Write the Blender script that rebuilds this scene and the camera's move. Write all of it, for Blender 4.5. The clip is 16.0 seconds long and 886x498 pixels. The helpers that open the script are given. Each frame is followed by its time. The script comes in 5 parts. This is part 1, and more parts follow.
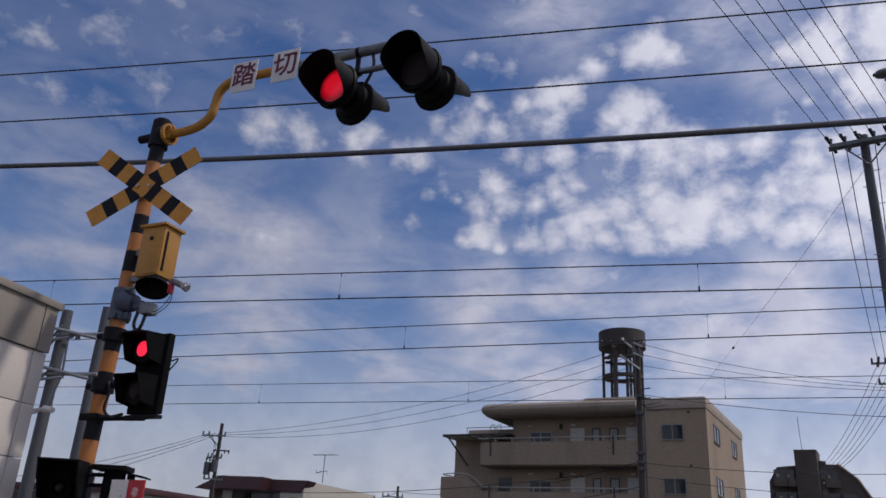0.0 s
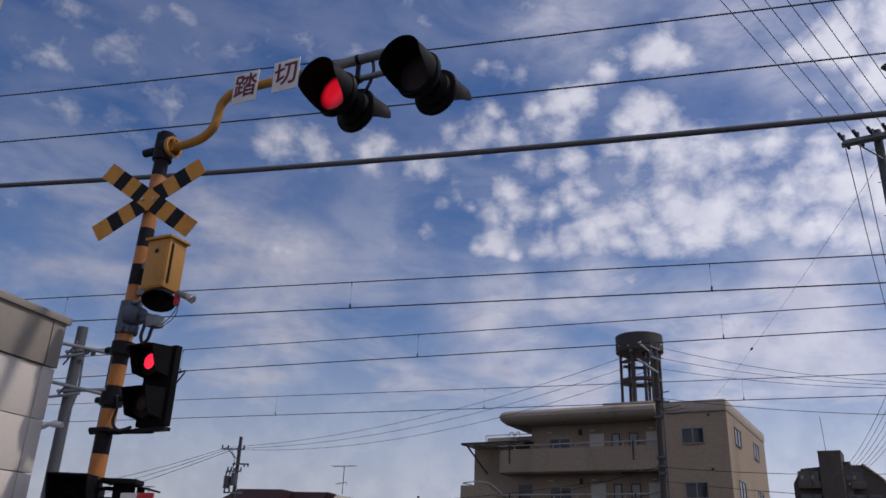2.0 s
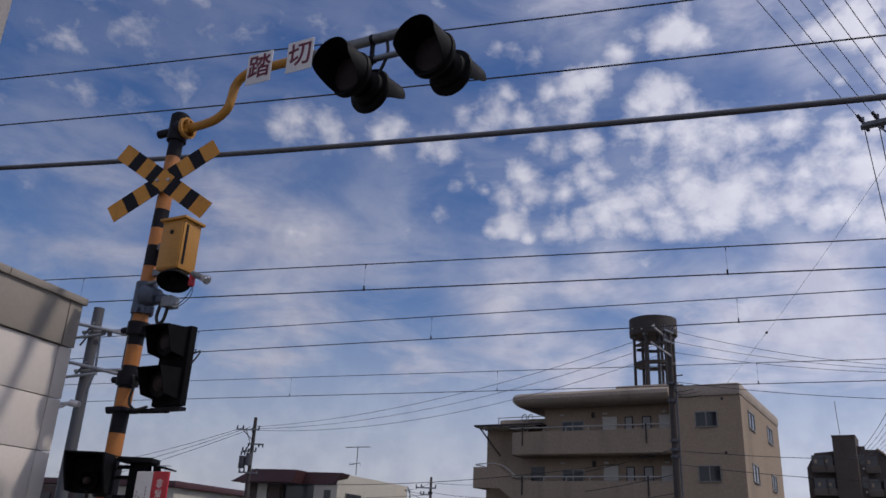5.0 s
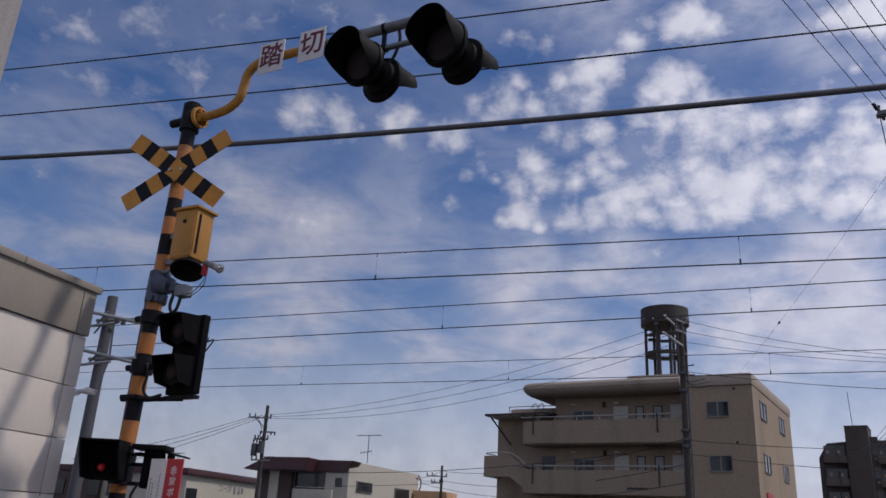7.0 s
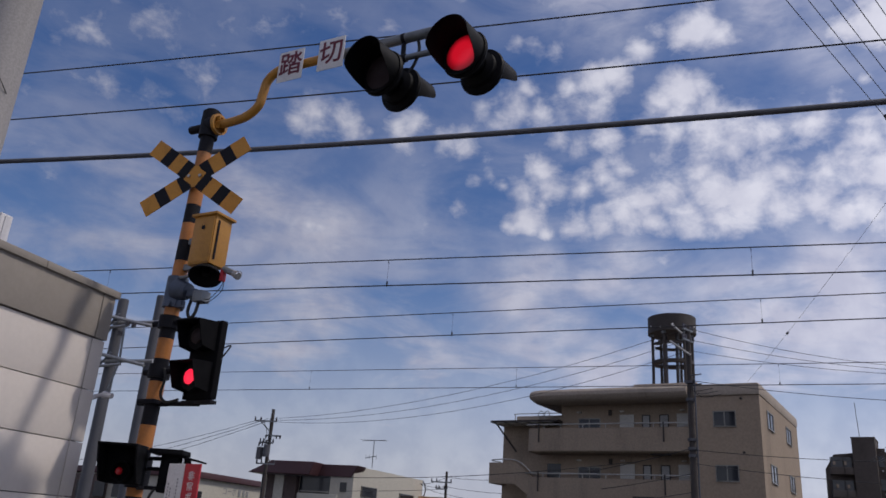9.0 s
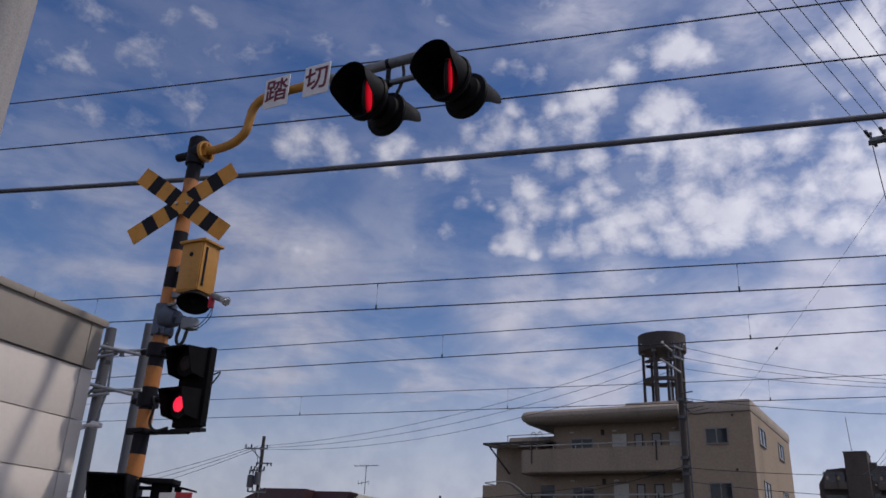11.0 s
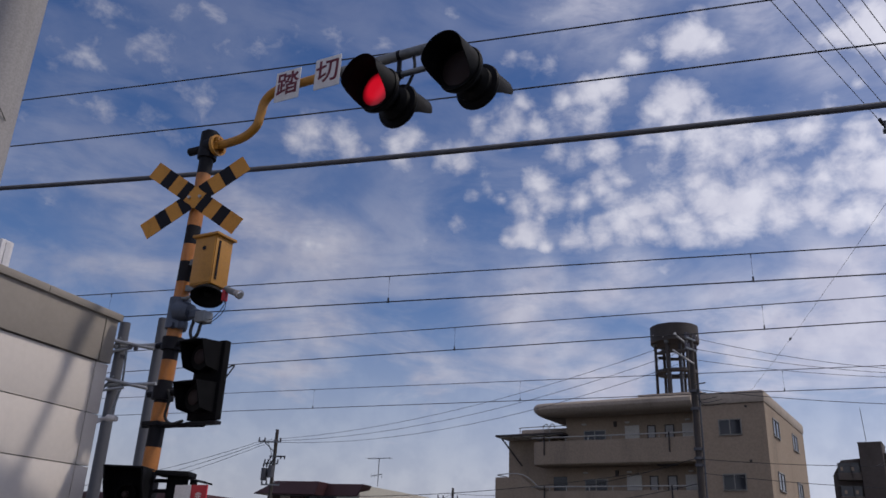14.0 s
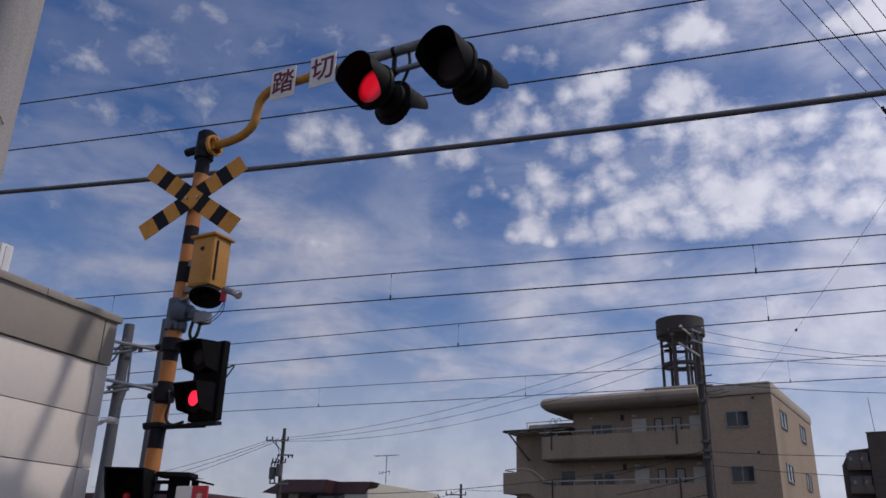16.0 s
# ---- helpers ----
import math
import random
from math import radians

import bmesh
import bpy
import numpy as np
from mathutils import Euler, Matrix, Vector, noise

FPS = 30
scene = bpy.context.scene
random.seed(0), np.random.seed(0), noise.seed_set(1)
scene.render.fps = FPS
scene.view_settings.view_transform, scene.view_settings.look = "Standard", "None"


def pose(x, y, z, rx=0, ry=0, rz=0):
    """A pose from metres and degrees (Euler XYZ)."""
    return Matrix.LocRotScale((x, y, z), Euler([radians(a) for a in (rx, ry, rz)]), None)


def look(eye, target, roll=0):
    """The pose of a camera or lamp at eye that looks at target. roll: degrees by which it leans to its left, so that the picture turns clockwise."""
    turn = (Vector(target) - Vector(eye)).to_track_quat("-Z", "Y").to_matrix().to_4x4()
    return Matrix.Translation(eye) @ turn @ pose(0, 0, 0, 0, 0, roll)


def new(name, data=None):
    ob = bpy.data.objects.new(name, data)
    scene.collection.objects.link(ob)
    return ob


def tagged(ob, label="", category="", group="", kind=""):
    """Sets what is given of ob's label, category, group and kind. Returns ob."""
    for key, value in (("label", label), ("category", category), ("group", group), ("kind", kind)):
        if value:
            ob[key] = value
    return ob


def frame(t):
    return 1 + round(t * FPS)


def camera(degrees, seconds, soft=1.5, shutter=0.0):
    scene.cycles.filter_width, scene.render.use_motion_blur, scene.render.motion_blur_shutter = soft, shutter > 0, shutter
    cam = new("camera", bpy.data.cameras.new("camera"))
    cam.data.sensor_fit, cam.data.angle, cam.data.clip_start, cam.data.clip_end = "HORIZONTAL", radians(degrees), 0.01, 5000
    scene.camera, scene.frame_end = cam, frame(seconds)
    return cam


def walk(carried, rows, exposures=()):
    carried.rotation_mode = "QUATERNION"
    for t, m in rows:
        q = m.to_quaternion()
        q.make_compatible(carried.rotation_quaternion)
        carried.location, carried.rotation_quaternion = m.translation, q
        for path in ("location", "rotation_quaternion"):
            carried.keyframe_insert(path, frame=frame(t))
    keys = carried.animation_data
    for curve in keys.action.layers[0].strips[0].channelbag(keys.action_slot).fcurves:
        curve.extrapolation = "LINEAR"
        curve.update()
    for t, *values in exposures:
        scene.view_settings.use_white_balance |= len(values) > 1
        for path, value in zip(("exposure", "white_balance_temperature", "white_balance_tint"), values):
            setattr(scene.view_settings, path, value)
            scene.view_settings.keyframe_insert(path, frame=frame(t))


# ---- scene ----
cam = camera(58.5, 16.0, soft=1.6)
PATH = [
    (0.0, pose(-0.000, -0.000, 1.600, 111.232, -3.076, 14.305)),
    (0.5, pose(0.030, 0.016, 1.609, 111.431, -2.893, 14.522)),
    (1.0, pose(0.059, 0.042, 1.600, 111.774, -2.552, 14.871)),
    (1.5, pose(0.061, 0.057, 1.595, 111.778, -2.039, 15.400)),
    (2.0, pose(0.065, 0.059, 1.590, 111.782, -2.072, 15.862)),
    (2.5, pose(0.063, 0.066, 1.593, 111.741, -2.152, 16.265)),
    (3.0, pose(0.058, 0.068, 1.590, 111.582, -2.556, 16.389)),
    (3.5, pose(0.058, 0.073, 1.588, 111.310, -2.822, 16.365)),
    (4.0, pose(0.057, 0.073, 1.588, 111.048, -2.766, 16.465)),
    (6.5, pose(0.048, 0.086, 1.589, 109.822, -2.645, 17.215)),
    (7.0, pose(0.046, 0.077, 1.590, 109.696, -2.893, 17.442)),
    (7.5, pose(0.036, 0.063, 1.596, 109.669, -3.291, 17.612)),
    (8.0, pose(0.009, 0.038, 1.599, 109.708, -3.760, 17.631)),
    (8.5, pose(-0.011, 0.014, 1.603, 109.836, -3.859, 17.663)),
    (9.0, pose(-0.018, 0.015, 1.600, 110.075, -3.673, 17.638)),
    (11.5, pose(0.001, -0.013, 1.585, 111.843, -2.245, 17.281)),
    (12.0, pose(-0.003, -0.011, 1.582, 111.701, -2.466, 17.547)),
    (12.5, pose(-0.002, -0.009, 1.584, 111.559, -2.486, 17.789)),
    (13.0, pose(-0.002, -0.009, 1.580, 111.497, -2.338, 17.953)),
    (13.5, pose(-0.009, -0.001, 1.585, 111.345, -2.262, 18.144)),
    (14.0, pose(-0.017, -0.001, 1.584, 111.162, -2.246, 18.163)),
    (14.5, pose(-0.011, -0.001, 1.581, 110.948, -1.513, 18.600)),
    (15.0, pose(-0.004, 0.001, 1.585, 110.843, -1.218, 18.830)),
    (15.5, pose(0.006, 0.009, 1.589, 110.798, -1.163, 18.976)),
    (16.0, pose(0.022, 0.036, 1.594, 110.882, -1.464, 18.833)),
]
walk(cam, PATH, [(0.0, 0.0, 6300, 12), (16.0, 0.0, 6300, 12)])

# ---- world, sun, exposure ----
SUN = Vector((0.57, 0.145, 0.81)).normalized()
scene.view_settings.exposure = 0.0
lamp = bpy.data.lights.new("sun", "SUN")
lamp.energy, lamp.angle, lamp.color = 1.9, radians(1.8), (1.0, 0.92, 0.82)
sun = new("sun", lamp)
sun.matrix_world = look(SUN * 60, (0, 0, 0))

# cumulus puffs and veils: azimuth, elevation, radius in degrees, weight
WISPS = [(-41.0, 35.3, 0.82, 0.50), (-39.1, 35.1, 0.91, 0.58), (-46.6, 33.7, 1.30, 0.36), (-48.8, 30.1, 0.77, 0.50), (-47.6, 30.8, 0.98, 0.62), (-43.9, 31.9, 0.74, 0.50), (-42.6, 31.9, 0.93, 0.68), (-41.5, 31.7, 0.52, 0.45), (-37.5, 33.6, 0.79, 0.50), (-35.5, 34.0, 0.76, 0.52), (-50.0, 26.0, 0.97, 0.48), (-48.0, 26.2, 1.06, 0.42), (-46.1, 27.1, 0.88, 0.48), (-39.7, 30.3, 0.86, 0.52), (-38.8, 29.5, 0.94, 0.50), (-42.1, 27.4, 1.14, 0.45), (-48.7, 22.5, 1.41, 0.40), (-29.4, 35.8, 0.90, 0.50), (-25.1, 35.3, 0.50, 0.55), (-32.2, 36.1, 0.81, 0.40), (-29.9, 28.7, 0.98, 0.80), (-29.3, 27.8, 0.98, 0.72), (-26.9, 28.0, 0.82, 0.75)]
SMALL = [(-31.6, 29.2, 0.84, 0.68), (-31.1, 28.0, 1.04, 0.78), (-28.0, 28.3, 1.33, 0.85), (-25.7, 28.1, 0.79, 0.75), (-23.5, 28.6, 1.00, 0.90), (-22.0, 28.9, 1.12, 0.98), (-22.7, 27.6, 1.12, 0.80), (-19.7, 27.7, 1.29, 0.80), (-17.8, 27.9, 1.45, 0.98), (-20.1, 26.7, 0.81, 0.65), (-21.2, 26.1, 0.56, 0.55), (-16.5, 30.2, 0.96, 0.85), (-16.9, 25.1, 0.69, 0.68), (-15.6, 25.3, 0.69, 0.66), (-14.5, 24.6, 0.61, 0.65), (-21.3, 22.1, 0.65, 0.80), (-20.6, 21.5, 0.97, 0.75), (-19.6, 20.7, 0.89, 0.55), (-18.1, 22.8, 0.73, 0.60), (-24.4, 23.4, 0.88, 0.55), (-22.4, 23.7, 0.61, 0.50), (-26.6, 19.0, 1.20, 0.50)]
CREST = [(-13.6, 30.4, 1.36, 0.88), (-11.5, 30.0, 1.43, 0.85), (-12.9, 31.5, 0.79, 0.88), (-14.7, 28.9, 1.00, 0.70), (-9.2, 32.0, 0.95, 0.85), (-7.5, 32.0, 1.26, 1.00), (-5.9, 32.4, 1.01, 1.00), (-8.7, 30.6, 1.34, 0.75), (-7.1, 30.3, 1.18, 0.80), (-3.8, 34.0, 1.08, 0.80), (-2.3, 35.3, 0.69, 0.72), (-0.1, 34.8, 1.13, 0.98), (1.4, 35.0, 1.50, 1.10), (2.5, 34.5, 0.89, 1.00), (-12.5, 34.8, 0.94, 0.58), (-10.5, 34.6, 1.02, 0.55), (-19.9, 37.7, 0.84, 0.48), (-9.8, 38.3, 1.76, 0.60), (-20.7, 38.8, 0.98, 0.50), (-13.8, 34.9, 0.55, 0.60)]
BANK = [(-0.7, 30.8, 1.37, 1.05), (-2.2, 30.4, 1.23, 0.95), (0.7, 31.1, 0.91, 0.95), (1.8, 30.0, 1.05, 0.85), (-10.6, 28.0, 0.96, 0.80), (-8.8, 27.8, 0.95, 0.72), (-6.6, 28.1, 1.10, 0.85), (-3.4, 28.8, 1.24, 0.80), (-1.3, 28.2, 1.38, 0.85), (1.2, 28.2, 1.74, 0.98), (0.8, 26.7, 0.99, 0.80), (3.7, 28.3, 1.48, 0.95), (2.9, 26.8, 1.04, 0.75), (5.7, 27.6, 1.60, 0.88), (8.1, 28.1, 1.43, 0.90), (5.3, 26.0, 1.02, 0.70), (7.6, 26.5, 1.08, 0.70), (9.8, 29.2, 0.78, 0.75), (11.6, 26.4, 1.31, 0.95), (10.8, 25.0, 1.65, 1.05), (12.8, 24.6, 1.68, 1.10), (-0.8, 29.6, 1.30, 0.90)]
GLARE = [(11.8, 33.5, 1.18, 0.95), (13.7, 33.6, 1.57, 1.15), (14.7, 32.7, 1.35, 1.05), (14.9, 34.7, 1.15, 0.85), (12.0, 30.0, 0.76, 0.60), (11.3, 31.7, 0.70, 0.50), (16.3, 30.7, 1.98, 0.90), (15.9, 27.3, 1.97, 0.90), (15.5, 23.4, 2.26, 1.00), (13.8, 26.8, 1.15, 0.85), (13.8, 21.2, 1.95, 0.90), (17.5, 33.1, 1.96, 1.00)]
LOWER = [(-11.6, 25.9, 1.12, 0.98), (-10.8, 24.8, 1.20, 0.95), (-12.6, 24.5, 1.05, 0.85), (-11.3, 23.7, 0.72, 0.70), (-5.1, 25.9, 1.02, 1.00), (-6.6, 25.3, 1.18, 1.00), (-8.0, 24.5, 1.11, 0.90), (-5.6, 24.6, 1.33, 0.90), (0.7, 25.5, 0.98, 1.00), (-1.6, 24.3, 1.61, 0.95), (-3.7, 23.6, 1.55, 0.95), (1.5, 24.1, 1.80, 1.10), (3.9, 24.2, 1.84, 1.10), (6.4, 24.9, 1.23, 0.90), (3.1, 22.6, 1.84, 1.05), (-0.5, 22.9, 1.44, 0.98), (5.9, 22.6, 1.65, 1.00), (8.3, 22.8, 1.54, 0.95), (9.9, 21.8, 1.44, 0.95), (11.7, 22.1, 1.55, 0.95)]
SHELF = [(12.1, 20.6, 1.20, 0.80), (8.9, 24.5, 1.34, 0.85), (-5.0, 22.7, 1.40, 1.00), (-2.9, 22.3, 1.00, 0.90), (-6.8, 22.2, 0.94, 0.95), (-8.9, 22.0, 1.03, 0.95), (-11.1, 21.8, 0.80, 0.88), (-12.4, 22.6, 1.12, 0.98), (-13.5, 22.1, 0.72, 0.85), (6.4, 21.1, 0.78, 0.60), (-5.8, 20.4, 1.01, 0.55), (-2.1, 19.5, 0.91, 0.55), (-5.6, 19.0, 1.16, 0.50), (3.3, 18.9, 0.94, 0.50), (-31.3, 21.2, 0.35, 0.75), (-30.4, 21.1, 0.43, 0.85), (-29.4, 20.9, 0.48, 1.00), (-28.4, 20.8, 0.40, 0.95)]
VEILS = [(-33.8, 22.3, 3.90, 0.55), (-28.5, 20.9, 3.60, 0.45), (-42.0, 20.5, 4.43, 0.35), (-28.6, 14.4, 4.37, 0.55), (-13.6, 18.1, 4.37, 0.55), (-6.0, 18.8, 3.46, 0.60), (-10.3, 14.7, 3.48, 0.50), (3.4, 14.6, 5.12, 0.80), (9.0, 16.8, 3.94, 0.75), (-5.9, 12.1, 4.05, 0.50), (-21.7, 10.9, 4.71, 0.35), (-30.6, 11.1, 4.30, 0.50), (-6.6, 38.3, 4.68, 0.55), (6.0, 36.7, 5.07, 0.60), (9.1, 32.7, 3.12, 0.40)]
GAPS = [(-26.8, 25.7, 2.79, 0.80), (-15.4, 20.3, 3.22, 0.80), (1.0, 21.3, 2.78, 0.90), (-2.2, 21.5, 1.91, 0.60), (-17.4, 15.5, 2.99, 0.80), (-24.3, 13.1, 2.79, 0.50), (5.3, 31.3, 2.93, 0.70), (-17.2, 33.3, 3.17, 0.60), (-8.5, 20.1, 1.58, 0.30), (-33.3, 24.7, 2.33, 0.40), (-39.8, 23.7, 2.97, 0.40), (2.8, 20.0, 2.90, 0.60), (12.1, 31.7, 1.39, 0.40), (-5.3, 16.0, 2.28, 0.50)]


def ramp_node(nt, x, a, b, c, d, smooth=True):
    n = nt.nodes.new("ShaderNodeMapRange")
    n.interpolation_type = "SMOOTHSTEP" if smooth else "LINEAR"
    nt.links.new(x, n.inputs["Value"])
    for key, v in (("From Min", a), ("From Max", b), ("To Min", c), ("To Max", d)):
        n.inputs[key].default_value = v
    return n.outputs["Result"]


def calc(nt, op, a, b=None, clamp=False, c=None):
    n = nt.nodes.new("ShaderNodeMath")
    n.operation, n.use_clamp = op, clamp
    for i, v in enumerate((a, b, c)):
        if v is None:
            continue
        if isinstance(v, (int, float)):
            n.inputs[i].default_value = v
        else:
            nt.links.new(v, n.inputs[i])
    return n.outputs[0]


def vec(nt, op, a, b=None, scale=None):
    n = nt.nodes.new("ShaderNodeVectorMath")
    n.operation = op
    for i, v in enumerate((a, b)):
        if v is None:
            continue
        if isinstance(v, tuple):
            n.inputs[i].default_value = v
        else:
            nt.links.new(v, n.inputs[i])
    if scale is not None:
        n.inputs["Scale"].default_value = scale
    return n.outputs["Value"] if op == "DISTANCE" else n.outputs["Vector"]


def grain(nt, vector, scale, detail=4.0, rough=0.55, distort=0.0):
    n = nt.nodes.new("ShaderNodeTexNoise")
    nt.links.new(vector, n.inputs["Vector"])
    n.inputs["Scale"].default_value, n.inputs["Detail"].default_value = scale, detail
    n.inputs["Roughness"].default_value, n.inputs["Distortion"].default_value = rough, distort
    return n


def make_world():
    world = bpy.data.worlds.new("sky")
    scene.world = world
    world.use_nodes = True
    nt = world.node_tree
    nt.nodes.clear()
    sky = nt.nodes.new("ShaderNodeTexSky")
    sky.sky_type, sky.sun_disc = "NISHITA", False
    sky.sun_elevation, sky.sun_rotation = math.asin(SUN.z), math.atan2(SUN.x, SUN.y)
    sky.air_density, sky.dust_density, sky.ozone_density = 1.0, 0.2, 3.0
    tc = nt.nodes.new("ShaderNodeTexCoord")
    d = tc.outputs["Generated"]
    sep = nt.nodes.new("ShaderNodeSeparateXYZ")
    nt.links.new(d, sep.inputs[0])
    z = calc(nt, "MAXIMUM", sep.outputs["Z"], 0.06)
    # a flat cloud layer seen in perspective
    com = nt.nodes.new("ShaderNodeCombineXYZ")
    nt.links.new(calc(nt, "DIVIDE", sep.outputs["X"], z), com.inputs[0])
    nt.links.new(calc(nt, "DIVIDE", sep.outputs["Y"], z), com.inputs[1])
    layer = com.outputs[0]
    wob = vec(nt, "SUBTRACT", grain(nt, d, 16.0, 3.0).outputs["Color"], (0.5, 0.5, 0.5))
    dw = vec(nt, "ADD", d, vec(nt, "SCALE", wob, scale=0.030))
    squash = vec(nt, "MULTIPLY", dw, (1.0, 1.0, 1.12))

    def bump_field(az, el, r, reach):
        """Distance from a cloud centre, as a falloff over its radius."""
        a, e = radians(az), radians(el)
        c = (math.sin(a) * math.cos(e), math.cos(a) * math.cos(e), math.sin(e) * 1.12)
        return vec(nt, "DISTANCE", squash, c), radians(r) * reach

    total = None
    for az, el, r, w in [(a, e, r * 1.45, w * 1.05) for a, e, r, w in WISPS] + [(a, e, r, w * 0.88) for a, e, r, w in SMALL] + CREST + BANK + [(a, e, r * 0.95, w * 1.12) for a, e, r, w in GLARE] + LOWER + SHELF:
        dist, reach = bump_field(az, el, r, 2.35)
        cone = calc(nt, "MULTIPLY_ADD", dist, -w / reach, c=w)
        total = cone if total is None else calc(nt, "SMOOTH_MAX", total, cone, c=0.09)
    total = calc(nt, "MAXIMUM", total, -0.35)
    soft = {}
    for key, rows in (("veil", VEILS), ("gap", GAPS)):
        for az, el, r, w in rows:
            dist, reach = bump_field(az, el, r, 1.5)
            lump = ramp_node(nt, dist, 0.0, reach, w, 0.0)
            soft[key] = calc(nt, "MAXIMUM", soft[key], lump) if key in soft else lump
    flat = nt.nodes.new("ShaderNodeMapping")
    flat.inputs["Scale"].default_value = (1.0, 1.0, 1.35)
    flat.inputs["Rotation"].default_value = (0.0, 0.05, 0.0)
    nt.links.new(d, flat.inputs["Vector"])
    puff = grain(nt, flat.outputs[0], 25.0, 8.0, 0.60, 0.2).outputs["Fac"]
    wide = grain(nt, layer, 0.8, 6.0, 0.6, 0.3).outputs["Fac"]
    # extra unseen cloud away from the view, added to brighten the walls facing it
    away = ramp_node(nt, sep.outputs["Y"], 0.55, 0.0, 0.0, 1.0)
    cover = calc(nt, "MULTIPLY_ADD", calc(nt, "SUBTRACT", puff, 0.5), 1.25, c=total)
    cover = calc(nt, "ADD", cover, calc(nt, "MULTIPLY", calc(nt, "SUBTRACT", wide, 0.22), calc(nt, "MULTIPLY", away, 3.4)))
    thick = ramp_node(nt, cover, 0.16, 1.0, 0.0, 0.92)
    # thin veil, stretched along the layer, denser low down
    vmap = nt.nodes.new("ShaderNodeMapping")
    vmap.inputs["Scale"].default_value = (1.0, 1.0, 2.6)
    nt.links.new(d, vmap.inputs["Vector"])
    veil = ramp_node(nt, grain(nt, vmap.outputs[0], 5.5, 8.0, 0.58, 0.5).outputs["Fac"], 0.33, 0.68, 0.08, 0.75)
    low = ramp_node(nt, sep.outputs["Z"], 0.56, 0.16, 0.28, 1.0)
    near_sun = ramp_node(nt, sep.outputs["X"], 0.02, 0.34, 0.0, 0.8)
    low = calc(nt, "MAXIMUM", low, near_sun)
    streaks = ramp_node(nt, grain(nt, vmap.outputs[0], 13.0, 6.0, 0.6, 0.3).outputs["Fac"], 0.30, 0.70, 0.45, 1.45)
    veil = calc(nt, "MULTIPLY_ADD", calc(nt, "MULTIPLY", soft["veil"], streaks), 0.80, c=calc(nt, "MULTIPLY", veil, low))
    veil = calc(nt, "MULTIPLY_ADD", near_sun, 0.25, c=veil)
    veil = calc(nt, "MULTIPLY", veil, calc(nt, "MULTIPLY_ADD", soft["gap"], -0.8, c=1.0))
    haze = ramp_node(nt, sep.outputs["Z"], 0.36, 0.0, 0.0, 0.88)
    fac = calc(nt, "MAXIMUM", calc(nt, "MAXIMUM", thick, calc(nt, "MINIMUM", veil, 0.9)), haze, True)
    # dense parts are white, thin parts and bases lilac grey
    shade = calc(nt, "MULTIPLY_ADD", ramp_node(nt, cover, 0.30, 1.10, 0.0, 1.0), 0.7, c=ramp_node(nt, grain(nt, d, 26.0, 5.0).outputs["Fac"], 0.35, 0.68, 0.0, 0.45))
    shade = calc(nt, "MINIMUM", shade, 1.0)
    tone = nt.nodes.new("ShaderNodeMix")
    tone.data_type = "RGBA"
    nt.links.new(shade, tone.inputs[0])
    tone.inputs[6].default_value, tone.inputs[7].default_value = (0.548, 0.548, 0.655, 1), (0.78, 0.772, 0.84, 1)
    sunward = ramp_node(nt, sep.outputs["X"], -0.7, 0.35, 0.66, 1.02)
    b1, b2, mix, out = (nt.nodes.new(k) for k in ("ShaderNodeBackground", "ShaderNodeBackground", "ShaderNodeMixShader", "ShaderNodeOutputWorld"))
    rich = nt.nodes.new("ShaderNodeHueSaturation")
    rich.inputs["Hue"].default_value, rich.inputs["Saturation"].default_value = 0.510, 1.22
    nt.links.new(sky.outputs[0], rich.inputs["Color"])
    nt.links.new(rich.outputs[0], b1.inputs["Color"])
    b1.inputs["Strength"].default_value = 0.078
    nt.links.new(tone.outputs[2], b2.inputs["Color"])
    nt.links.new(sunward, b2.inputs["Strength"])
    nt.links.new(fac, mix.inputs[0])
    nt.links.new(b1.outputs[0], mix.inputs[1])
    nt.links.new(b2.outputs[0], mix.inputs[2])
    nt.links.new(mix.outputs[0], out.inputs["Surface"])


make_world()


